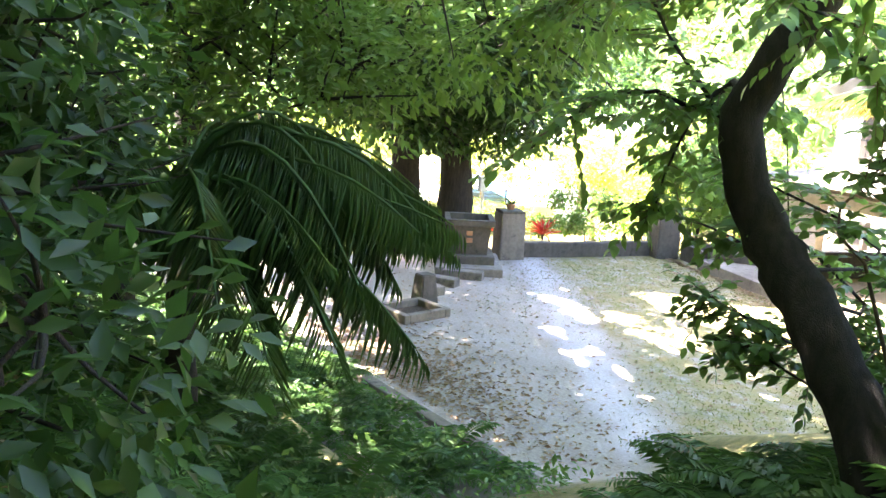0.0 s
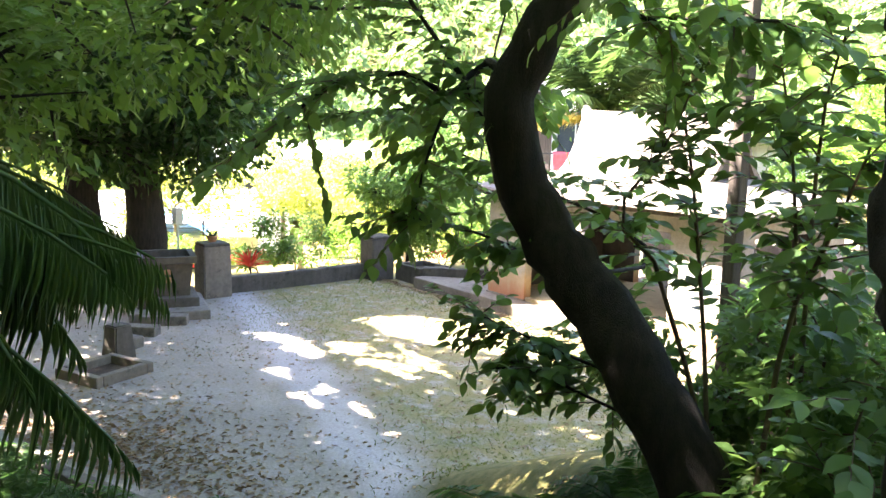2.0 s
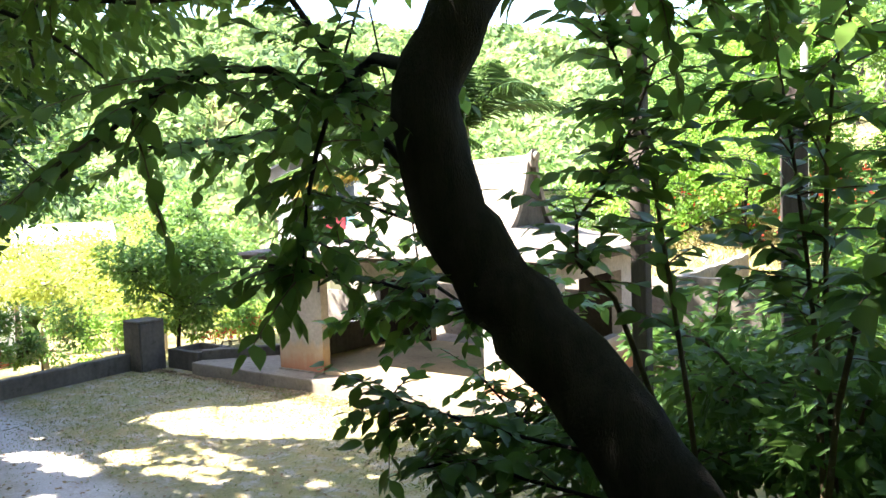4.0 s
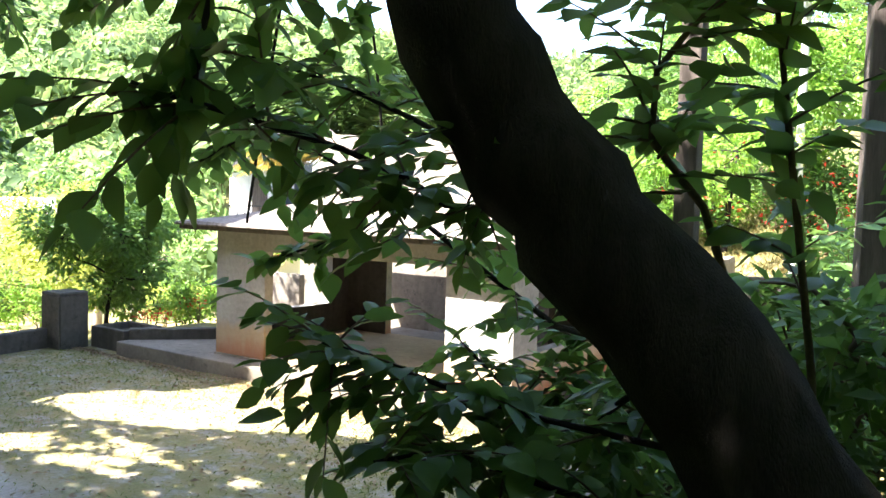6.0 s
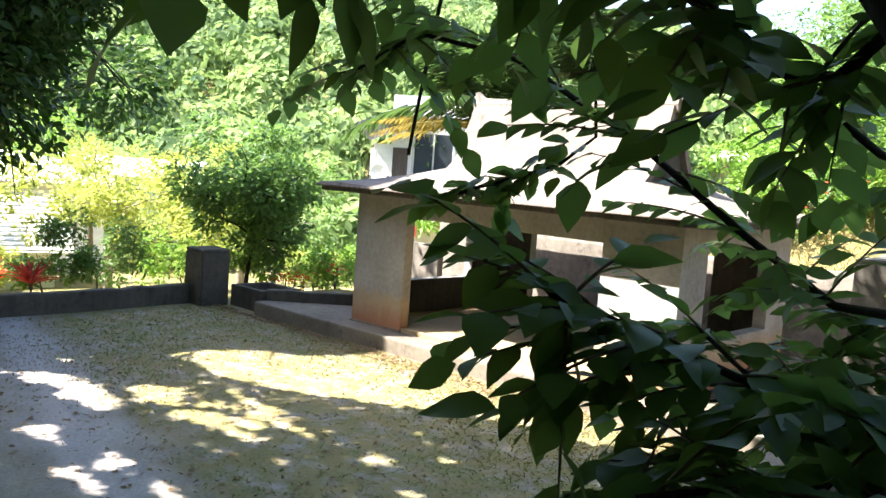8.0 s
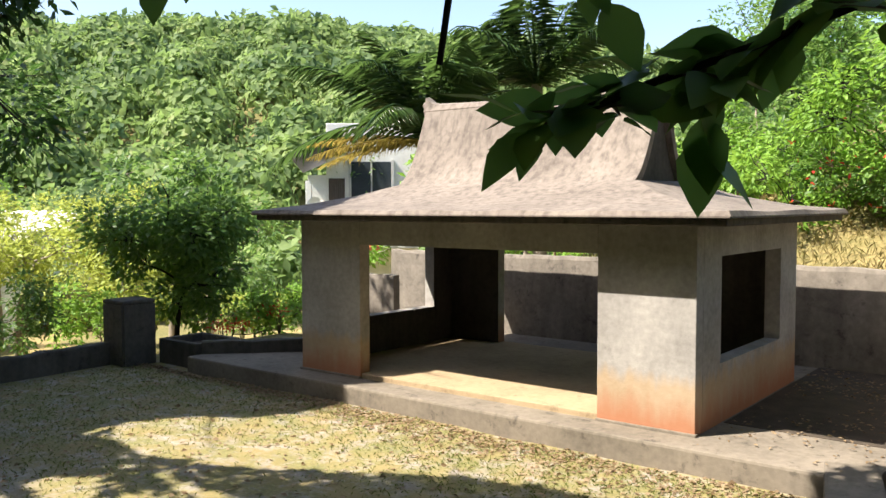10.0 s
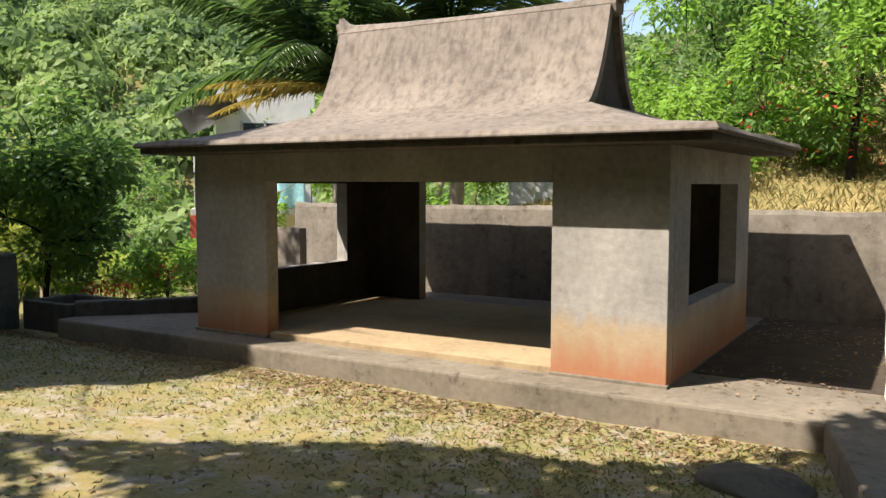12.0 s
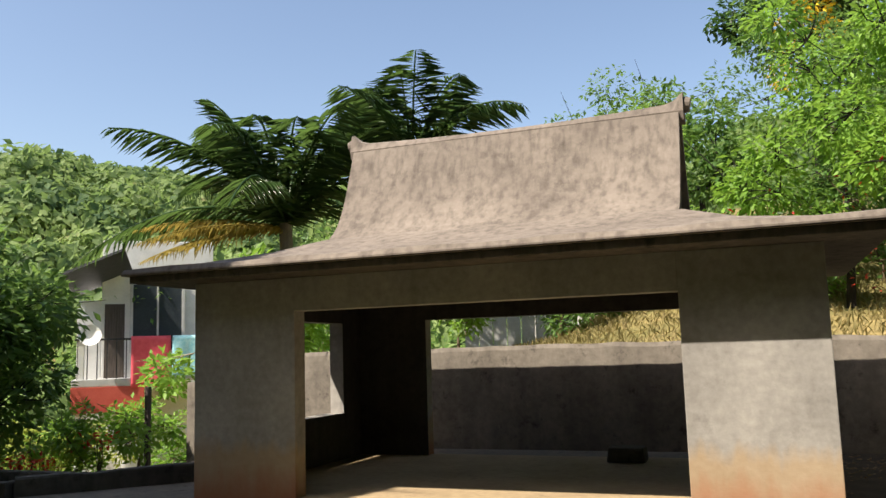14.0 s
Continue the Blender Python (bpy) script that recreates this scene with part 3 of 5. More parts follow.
def trough(x0, x1, y0, y1, z1):
    ob = thing("planter_trough", "long dark concrete planter trough filled with soil", "planter", (0, 0, 0))
    t = 0.11
    for d in ((x0, x1, y0, y0 + t), (x0, x1, y1 - t, y1), (x0, x0 + t, y0 + t, y1 - t), (x1 - t, x1, y0 + t, y1 - t)):
        block("side", M["brickish"], (*d, -0.12, z1), ob, "", 0.02)
    block("soil", M["soil"], (x0 + t, x1 - t, y0 + t, y1 - t, -0.1, z1 - 0.12), ob, "dark soil", 0.01)


trough(-9.0, -7.98, -0.24, 0.62, 0.40)


def urn_box():
    """The stepped stone box that stands by the gate."""
    ob = thing("stone_planter", "square brown stone planter box on stepped stone base", "planter", (-8.42, -5.95, 0), -14)
    bm = bmesh.new()
    vs = []
    for z, w in ((0.34, 0.40), (0.98, 0.46), (1.00, 0.53), (1.13, 0.54), (1.13, 0.42), (0.90, 0.40)):
        vs.append([bm.verts.new((sx * w, sy * w, z)) for sx, sy in ((-1, -1), (1, -1), (1, 1), (-1, 1))])
    for a, b in zip(vs, vs[1:]):
        for k in range(4):
            bm.faces.new((a[k], a[(k + 1) % 4], b[(k + 1) % 4], b[k]))
    bm.faces.new(vs[-1])
    bm.faces.new(vs[0][::-1])
    part("body", bm, M["brickish"], ob)
    block("soil", M["soil"], (-0.40, 0.40, -0.40, 0.40, 0.85, 1.0), ob, "dry soil", 0)
    block("base_step", M["brickish"], (-0.56, 0.62, -0.56, 0.56, 0.16, 0.36), ob, "", 0.025)
    block("base_step", M["oldwall"], (-0.75, 1.0, -0.72, 0.72, -0.12, 0.18), ob, "", 0.03)
    for z in (0.62, 0.78):
        block("ornament", M["terracotta"], (0.40, 0.455, -0.07, 0.07, z, z + 0.11), ob, "small raised reddish ornament", 0.02)


urn_box()

edge = thing("stone_edging", "row of worn stone edging blocks", "edging", (0, 0, 0))
for k, (x, y, a, l) in enumerate(((-7.35, -6.35, 62, 0.85), (-6.85, -7.0, 48, 0.8), (-6.25, -7.35, 25, 0.6))):
    b = block("edging_block", M["oldwall"], (-l / 2, l / 2, -0.14, 0.14, -0.1, 0.17), edge, "", 0.03)
    b.matrix_basis = pose(x, y, 0, 0, 0, a)
stub = thing("stone_stub", "short tapered brown stone block", "block", (-5.62, -7.62, 0), 20)
bm = box(bmesh.new(), -0.2, 0.2, -0.2, 0.2, -0.1, 0.52, 0)
for v in bm.verts:
    if v.co.z > 0:
        v.co.x *= 0.72
        v.co.y *= 0.72
bmesh.ops.bevel(bm, geom=bm.edges[:], offset=0.02, segments=2, affect="EDGES")
part("stone", bm, M["brickish"], stub)

basin = thing("drain_box", "shallow square concrete drain box", "drain", (-4.75, -8.05, 0), 24)
for d in ((-0.45, 0.45, -0.5, -0.38), (-0.45, 0.45, 0.38, 0.5), (-0.45, -0.33, -0.38, 0.38), (0.33, 0.45, -0.38, 0.38)):
    block("rim", M["slab"], (*d, -0.2, 0.15), basin, "", 0.02)
block("bottom", M["soil"], (-0.34, 0.34, -0.39, 0.39, -0.3, 0.03), basin, "leaf-filled bottom", 0)

# kerb at the terrace's southern edge, in separate blocks
kerb = new("kerb")
structure(kerb, "low grey concrete kerb between terrace and fern bank", "kerb")
kerb_mesh = part("kerb_stone", box(bmesh.new(), -0.48, 0.48, -0.09, 0.09, -0.12, 0.07, 0.02), M["slab"], kerb)
for k in range(14):
    x = -9.0 + 0.91 * k
    ob = kerb_mesh if k == 0 else under(new("kerb_stone", kerb_mesh.data), kerb)
    ob.matrix_basis = pose(x, -8.86 + 0.37 * x + 0.03, 0.01 * math.sin(7 * k), 0.6 * math.sin(3 * k), 0, 20.3 + 1.0 * math.sin(5 * k))

# steps at the corner of the yard
steps = thing("yard_steps", "two low concrete steps beside the yard", "steps", (0, 0, 0))
for d in ((0.0, 0.46, -3.2, 0.34, -0.3, 0.25), (0.52, 1.9, -3.2, 0.16, -0.3, 0.45)):
    ob = block("step", M["slab"], d, steps, "", 0.03)
    ob.matrix_basis = pose(1.30, -0.36, 0, 0, 0, 14.3)


def pipe_run(name, pts, r, label):
    ob = thing(name, label, "pipe", (0, 0, 0))
    p = []
    for a, b in zip(pts, pts[1:]):
        a, b = np.array(a, float), np.array(b, float)
        p += [a + (b - a) * u for u in (0.06, 0.5, 0.94)]
    v, f = tube(curve_points(p, 60), np.full(60, r), 10)
    bulk("pipe", v, f, M["pipe"], ob, smooth=True)
    return ob


wp = pipe_run("water_pipe", [(1.585, 2.47, 2.28), (1.585, 2.47, 0.36), (1.66, 1.4, 0.29), (1.69, 0.45, 0.29), (1.79, -0.25, 0.30), (2.02, -1.2, 0.28), (2.4, -2.8, 0.28)], 0.022, "thin white plastic water pipe along the wall foot")
v, f = tube([(1.585, 2.47, 2.22), (1.585, 2.47, 2.26), (1.585, 2.47, 2.32), (1.585, 2.47, 2.36)], [0.03, 0.055, 0.05, 0.015], 12)
bulk("cap", v, f, M["pipe"], wp, "round white cap", True)


# ---- foreground: the leaning tree and its neighbours ----
def wood(name, runs, material, parent, label=""):
    """Trunk and limbs as one mesh: runs of (points, first radius, last radius, sides)."""
    pieces = []
    for k, (pts, r0, r1, sides) in enumerate(runs):
        n = 8 if sides < 8 else 34
        q = curve_points(pts, n)
        if sides >= 8:
            q = q + 0.012 * np.random.RandomState(k).normal(size=q.shape)
        pieces.append(tube(q, np.linspace(r0, r1, n), sides, 0.05 if sides >= 8 else 0.0, k))
    v, f = join(pieces)
    return bulk(name, v, f, material, parent, label, True)


WALK = np.array([(9.6, -11.6, 4.05), (8.9, -11.4, 4.0), (7.9, -11.1, 3.95), (7.1, -11.0, 3.7), (6.1, -10.7, 3.45), (4.9, -10.0, 3.05), (4.6, -9.6, 2.9), (3.9, -8.8, 2.7), (3.2, -8.1, 2.55), (2.7, -7.5, 2.33), (2.0, -7.2, 2.0), (0.9, -6.95, 1.62), (-0.5, -6.9, 1.6)])


def far_from_walk(p, gap):
    """Which points keep clear of a walker's head on the stair."""
    a, b = WALK[:-1], WALK[1:]
    u = np.clip(((p[:, None] - a) * (b - a)).sum(2) / ((b - a) ** 2).sum(1), 0, 1)
    return np.linalg.norm(a + (b - a) * u[..., None] - p[:, None], axis=2).min(1) > gap


def spray(pts, twigs, length, size, rnd, per=9, droop=0.18, spread=1.0):
    """Twigs with alternate drooping leaves along a limb. Gives leaf and twig meshes."""
    limb = curve_points(pts, 24)
    lv, tw = [], []
    for k in range(twigs):
        i = int(24 * (0.15 + 0.85 * (k + rnd.rand()) / twigs))
        i = min(i, 23)
        way = rnd.normal(size=3) * np.array([1, 1, 0.45]) * spread
        way += 0.5 * (limb[min(i + 1, 23)] - limb[max(i - 1, 0)]) / 0.1
        way /= np.linalg.norm(way) + 1e-9
        ln = length * rnd.uniform(0.6, 1.2)
        s = np.linspace(0, 1, per)
        tw_pts = limb[i] + ln * (s[:, None] * way + np.array([0, 0, -0.2]) * (s**2)[:, None])
        tang = np.gradient(tw_pts, axis=0)
        tang /= np.linalg.norm(tang, axis=1, keepdims=True)
        side = np.cross(tang, (0, 0, 1.0))
        side *= np.where(np.arange(per) % 2, 1, -1)[:, None]
        go = 0.75 * tang + 0.8 * side + 0.25 * rnd.normal(size=(per, 3)) + np.array([0, 0, -droop])
        free = far_from_walk(tw_pts, 0.68)
        if not free.all():
            continue
        tw.append(tube(tw_pts[::2], np.linspace(0.005, 0.0018, len(tw_pts[::2])), 4))
        lv.append(leaves(tw_pts, go, faces_up(per, rnd, 0.35), size * rnd.uniform(0.7, 1.2, per), True, 1.3))
    return lv, tw


def leafy_tree(name, label, trunk_runs, sprays, seed, bark, leaf, size, place, category="tree"):
    rnd = np.random.RandomState(seed)
    ob = thing(name, label, category, place)
    inv = -np.array(place)
    lv, tw = [], []
    for pts, twigs, length, *rest in sprays:
        a, b = spray(np.array(pts) + inv, twigs, length, size, rnd, *rest)
        lv += a
        tw += b
    wood("trunk", [(np.array(p) + inv, r0, r1, s) for p, r0, r1, s in trunk_runs], bark, ob)
    if tw:
        v, f = join(tw)
        tagged(bulk("twigs", v, f, M["stem"], ob), kind="stuff")
    v, f = join(lv)
    bulk("leaves", v, f, leaf, ob, "", True)
    return ob


TRUNK = [(5.3, -7.49, 1.2), (5.1, -7.57, 1.9), (4.85, -7.69, 2.4), (4.58, -7.77, 2.75), (4.38, -7.86, 3.02), (4.21, -7.94, 3.3), (4.11, -8.02, 3.62), (4.11, -8.05, 3.92), (4.2, -7.95, 4.22), (4.33, -7.85, 4.52), (4.47, -7.73, 4.9), (4.65, -7.47, 5.7)]
L1 = [(4.02, -7.98, 4.02), (3.66, -7.85, 4.12), (3.62, -7.95, 4.04), (3.61, -8.09, 3.91), (3.56, -8.4, 4.03), (3.49, -8.74, 3.99), (3.46, -8.96, 3.85), (3.51, -9.29, 3.6)]
L2 = [(4.16, -7.95, 3.4), (3.67, -7.88, 3.79), (3.63, -8.1, 4.1), (3.57, -8.39, 4.46), (3.63, -8.61, 4.79)]
L3 = [(3.61, -8.09, 3.91), (3.62, -8.22, 3.66), (3.67, -8.34, 3.42), (3.71, -8.42, 3.16)]
L4 = [(4.62, -7.80, 2.8), (3.9, -6.6, 2.45), (3.53, -6.55, 2.61), (3.08, -6.83, 3.0), (2.55, -7.02, 3.27), (2.21, -7.12, 3.14)]
L5 = [(4.7, -7.76, 2.7), (4.2, -7.2, 2.3), (3.75, -6.8, 2.2), (3.35, -6.6, 2.35)]
L6 = [(4.5, -7.85, 2.95), (3.96, -6.6, 2.85), (3.65, -6.66, 3.09), (3.33, -7.14, 3.33), (3.1, -7.3, 3.44), (2.72, -7.4, 3.55)]
L7 = [(4.8, -7.7, 2.4), (4.13, -7.61, 2.4), (3.89, -7.77, 2.5), (3.69, -7.93, 2.59)]
L8 = [(4.9, -7.7, 2.2), (4.27, -7.7, 2.24), (4.08, -7.82, 2.32), (3.92, -7.98, 2.3)]
L9 = [(4.3, -7.9, 3.15), (4.05, -7.76, 2.97), (3.9, -8.01, 3.1), (3.62, -8.51, 3.24)]
L10 = [(4.2, -8.0, 3.9), (3.6, -7.5, 3.95), (3.1, -7.4, 3.95), (2.6, -7.7, 3.85), (2.2, -8.1, 3.8)]
T1 = [(4.3, -7.85, 4.7), (3.7, -8.2, 4.75), (3.0, -8.6, 4.75), (2.4, -8.9, 4.6)]
T2 = [(4.4, -7.75, 4.9), (4.6, -8.2, 4.7), (4.9, -8.4, 4.55), (5.3, -8.3, 4.4)]
T3 = [(4.5, -7.6, 5.3), (3.6, -7.2, 5.2), (2.8, -7.0, 4.7), (2.2, -6.75, 3.25), (2.07, -6.7, 2.85)]
T4 = [(2.9, -7.0, 4.6), (2.96, -6.68, 3.05), (2.8, -6.78, 2.83), (2.58, -6.86, 2.74), (2.49, -6.91, 2.70)]
T5 = [(4.5, -7.6, 5.3), (5.2, -7.2, 5.2), (5.9, -7.3, 4.8)]
D1 = [(4.5, -7.95, 4.55), (4.83, -7.9, 4.28), (5.14, -7.84, 4.25), (5.58, -7.86, 4.2)]

leafy_tree(
    "leaning_tree",
    "dark leaning tree with a bent trunk and drooping leafy boughs",
    [(TRUNK, 0.20, 0.108, 14)]
    + [(p, r, 0.007, 7) for p, r in ((L1, 0.035), (L2, 0.026), (L3, 0.012), (L4, 0.017), (L5, 0.012), (L6, 0.015), (L7, 0.010), (L8, 0.010), (L9, 0.012), (T1, 0.03), (T2, 0.025), (T3, 0.011), (T4, 0.006), (L10, 0.012), (T5, 0.03), (D1, 0.015))],
    [(L1, 36, 0.48, 12), (L2, 30, 0.5, 12), (L3, 14, 0.34, 10), (L4, 34, 0.42, 12), (L5, 30, 0.38, 11), (L6, 32, 0.40, 12), (L7, 28, 0.34, 10), (L8, 30, 0.34, 10), (L9, 28, 0.36, 10), (T1, 44, 0.55, 12), (T2, 26, 0.42, 10), (D1, 26, 0.35, 10)]
    + [(T4[-4:], 15, 0.13, 6, -0.05, 0.35), (L10, 36, 0.42, 11), (T5, 40, 0.6, 10), ([(4.2, -7.6, 5.5), (3.6, -8.6, 5.9), (3.2, -9.6, 5.8)], 120, 0.7, 11), ([(4.4, -7.5, 5.6), (3.4, -7.4, 6.2), (2.4, -8.0, 6.1)], 46, 0.7, 11), ([(4.5, -7.5, 5.6), (5.0, -8.6, 6.0), (5.2, -9.6, 6.1)], 80, 0.7, 11)],
    3, M["bark"], M["leaf"], 0.108, (5.3, -7.6, 1.2),
)

leafy_tree(
    "slender_tree",
    "thin dark wavy trunk beside the path with overhanging leaves",
    [([(6.45, -8.2, 1.6), (6.40, -8.24, 2.4), (6.37, -8.24, 3.02), (6.25, -8.21, 3.42), (6.26, -8.17, 3.71), (6.23, -8.16, 4.02), (6.19, -8.22, 4.41), (6.1, -8.4, 5.2)], 0.05, 0.04, 10),
     ([(6.19, -8.22, 4.4), (5.9, -8.4, 4.7), (5.5, -8.5, 4.6)], 0.02, 0.006, 6)],
    [([(6.19, -8.22, 4.4), (5.9, -8.4, 4.75), (5.5, -8.5, 4.65)], 16, 0.35, 9), ([(6.2, -8.2, 4.6), (6.5, -7.9, 4.9), (6.8, -7.5, 4.8)], 20, 0.4, 9)],
    5, M["bark"], M["leaf"], 0.12, (6.45, -8.2, 1.6),
)

SAPLINGS = (
    ([(4.91, -7.15, 1.6), (4.86, -7.2, 2.43), (4.76, -7.23, 3.21), (4.69, -7.29, 3.76), (4.56, -7.48, 4.29)], 24),
    ([(5.45, -7.31, 1.6), (5.40, -7.25, 2.6), (5.36, -7.21, 3.05), (5.3, -7.23, 3.62), (5.24, -7.34, 4.2)], 24),
    ([(5.5, -7.25, 1.6), (5.42, -7.2, 2.8), (5.44, -7.23, 3.81), (5.58, -7.33, 4.22)], 20),
    ([(4.95, -7.1, 1.6), (4.6, -7.3, 2.9), (4.45, -7.53, 3.25), (4.63, -7.39, 3.63), (4.77, -7.32, 4.02)], 20),
    ([(5.45, -7.6, 1.7), (5.55, -7.59, 2.8), (5.72, -7.59, 3.27), (5.88, -7.62, 3.69)], 16),
    ([(5.9, -6.9, 1.6), (5.95, -6.8, 2.6), (6.05, -6.9, 3.4)], 22),
    ([(5.2, -6.4, 1.5), (5.15, -6.3, 2.4), (5.2, -6.2, 3.2)], 24),
    ([(6.3, -7.3, 1.7), (6.35, -7.25, 2.6), (6.5, -7.3, 3.3)], 20),
    ([(5.7, -6.0, 1.7), (5.75, -5.9, 2.8), (5.7, -5.8, 3.6)], 26),
    ([(6.6, -6.4, 1.9), (6.6, -6.3, 2.8), (6.7, -6.2, 3.7)], 26),
    ([(4.6, -6.2, 1.4), (4.55, -6.1, 2.2), (4.6, -6.0, 2.9)], 22),
    ([(5.9, -7.9, 1.7), (5.95, -7.8, 2.2), (6.05, -7.8, 2.7)], 18),
)
for k, (pts, n) in enumerate(SAPLINGS):
    ob = leafy_tree("sapling", "slim leafy sapling growing on the stair bank", [(pts, 0.016, 0.005, 6)], [(pts[1:], n + 8 if k < 5 else n // 2, 0.42, 10)], 20 + k, M["stem"], M["leaf"], 0.12, tuple(pts[0]), "sapling")
    ob["group"] = "saplings on the bank"


def on_ground(x, y):
    return float(height(x, y))


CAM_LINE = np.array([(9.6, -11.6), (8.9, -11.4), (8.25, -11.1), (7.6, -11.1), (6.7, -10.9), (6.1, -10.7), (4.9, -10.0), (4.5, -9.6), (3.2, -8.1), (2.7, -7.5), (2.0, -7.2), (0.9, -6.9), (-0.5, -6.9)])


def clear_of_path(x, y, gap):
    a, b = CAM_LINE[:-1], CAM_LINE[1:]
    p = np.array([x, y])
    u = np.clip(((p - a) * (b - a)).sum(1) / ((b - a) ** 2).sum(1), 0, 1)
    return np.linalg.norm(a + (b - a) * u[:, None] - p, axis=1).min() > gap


def fern_mesh(seed, n=9, length=0.62):
    rnd = np.random.RandomState(seed)
    out = []
    for k in range(n):
        a = 2.4 * k + rnd.rand() * 0.5
        way = np.array([math.cos(a), math.sin(a), rnd.uniform(0.7, 1.3)])
        out.append(frond((0, 0, 0), way, length * rnd.uniform(0.7, 1.15), 26, 0.115 * length / 0.62, 0.55, rnd, 0.55, 0.25, 0.05))
    return join(out)


FERNS = []
for k in range(4):
    v, f = fern_mesh(40 + k, 10, 0.60 + 0.08 * k)
    FERNS.append(bulk("fern", v, f, M["fern"]))
    tagged(FERNS[-1], "bright green arching fern clump on the bank", "fern", "ferns on the bank")
rnd = np.random.RandomState(8)
spots = []
for _ in range(6000):
    if len(spots) >= 185:
        break
    x, y = rnd.uniform(-5.5, 8.5), rnd.uniform(-13, -5.8)
    d = kerb_side(x, y)
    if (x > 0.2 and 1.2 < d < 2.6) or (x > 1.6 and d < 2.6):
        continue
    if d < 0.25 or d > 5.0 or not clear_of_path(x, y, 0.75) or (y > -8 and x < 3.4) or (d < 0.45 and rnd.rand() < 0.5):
        continue
    if any((x - a) ** 2 + (y - b) ** 2 < 0.10 for a, b in spots):
        continue
    spots.append((x, y))
for _ in range(4000):
    if len(spots) >= 265:
        break
    x, y = rnd.uniform(4.4, 7.8), rnd.uniform(-9.9, -6.6)
    if clear_of_path(x, y, 0.8) and not any((x - a) ** 2 + (y - b) ** 2 < 0.055 for a, b in spots):
        spots.append((x, y))
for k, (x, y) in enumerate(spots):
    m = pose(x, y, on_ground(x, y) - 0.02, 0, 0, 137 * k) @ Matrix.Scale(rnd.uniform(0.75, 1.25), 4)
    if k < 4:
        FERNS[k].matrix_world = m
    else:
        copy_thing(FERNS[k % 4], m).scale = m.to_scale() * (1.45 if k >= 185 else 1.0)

# the low palm whose fronds hang into the path from the fern bank
rnd = np.random.RandomState(12)
palm = thing("bank_palm", "low dark palm with long hanging leaflets on the fern bank", "palm", (2.75, -11.65, on_ground(2.75, -11.65)))
v, f = tube(curve_points([(0, 0, -0.1), (0.05, 0, 0.8), (0.0, 0.05, 1.85)], 12), np.linspace(0.13, 0.09, 12), 10, 0.08)
bulk("stem", v, f, M["bark"], palm)
for way, ln, sag in (((0.45, 1.0, 1.15), 2.6, 0.80), ((0.1, 1.0, 0.95), 2.3, 0.7), ((0.75, 0.9, 0.8), 2.3, 0.62), ((-0.4, 0.9, 1.0), 2.4, 0.7), ((0.3, 1.0, 0.55), 2.2, 0.55), ((-0.9, 0.3, 1.0), 2.3, 0.7), ((0.0, -1.0, 1.1), 2.2, 0.7), ((0.55, 0.75, 1.5), 2.5, 0.9), ((0.15, 0.8, 1.6), 2.4, 0.85), ((0.85, 0.45, 0.45), 1.9, 0.5), ((-0.2, 1.0, 0.5), 2.2, 0.5), ((0.5, 1.0, 0.35), 2.0, 0.35), ((0.3, 1.0, 1.5), 2.6, 0.95), ((0.6, 1.0, 1.3), 2.4, 0.95), ((0.0, 1.0, 1.3), 2.6, 0.85), ((-0.2, 1.0, 0.9), 2.5, 0.7), ((0.2, 1.0, 0.75), 2.4, 0.75), ((0.5, 0.9, 2.0), 2.6, 1.1), ((0.9, 0.8, 1.4), 2.5, 0.95), ((0.2, 0.9, 2.2), 2.5, 1.1), ((1.0, 0.15, 0.7), 2.1, 0.8), ((0.9, -0.25, 0.8), 2.1, 0.8), ((0.9, 0.45, 0.5), 2.2, 0.75), ((1.0, 0.3, 0.2), 1.9, 0.6), ((0.7, 0.75, 0.2), 2.0, 0.6)):
    v, f = frond((0, 0, 1.8), way, ln * 1.05, 84, 0.62, sag, rnd, 0.075, 0.35, 1.6)
    bulk("frond", v, f, M["palm"], palm)


# ground to be sunlit; crowns are cut open along the sun's way to it
SUN_PATCH = [(-5.7, -3.3), (-4.6, -3.35), (-3.4, -2.85), (-2.3, -2.3), (-1.0, -1.6), (0.55, -1.15), (1.45, -0.4), (1.9, 0.3), (2.3, 1.4), (3.4, 7.5), (-3.0, 7.5), (-3.8, 1.7), (-4.25, -0.2), (-4.9, -1.5), (-5.8, -2.2)]
# smaller sun spots over the worn path, cut likewise: centre and half widths
FLECKS = [(-5.2, -5.15, 0.55, 0.42), (-4.4, -5.35, 0.75, 0.6), (-3.6, -5.6, 0.5, 0.4), (-2.5, -5.75, 0.3, 0.2), (-4.3, -4.3, 0.5, 0.22), (-3.2, -4.35, 0.45, 0.22), (-2.2, -4.9, 0.42, 0.2), (-2.3, -3.9, 0.4, 0.16), (-3.3, -3.6, 0.5, 0.16), (-6.3, -4.4, 0.3, 0.2), (-1.2, -3.6, 0.3, 0.14)]

RF = np.random.RandomState(37)
# small random sun spots added over the lawn
FLECKS += [(RF.uniform(-6.5, -0.2), RF.uniform(-6.2, -2.6), RF.uniform(0.12, 0.3), RF.uniform(0.07, 0.15)) for _ in range(34)]


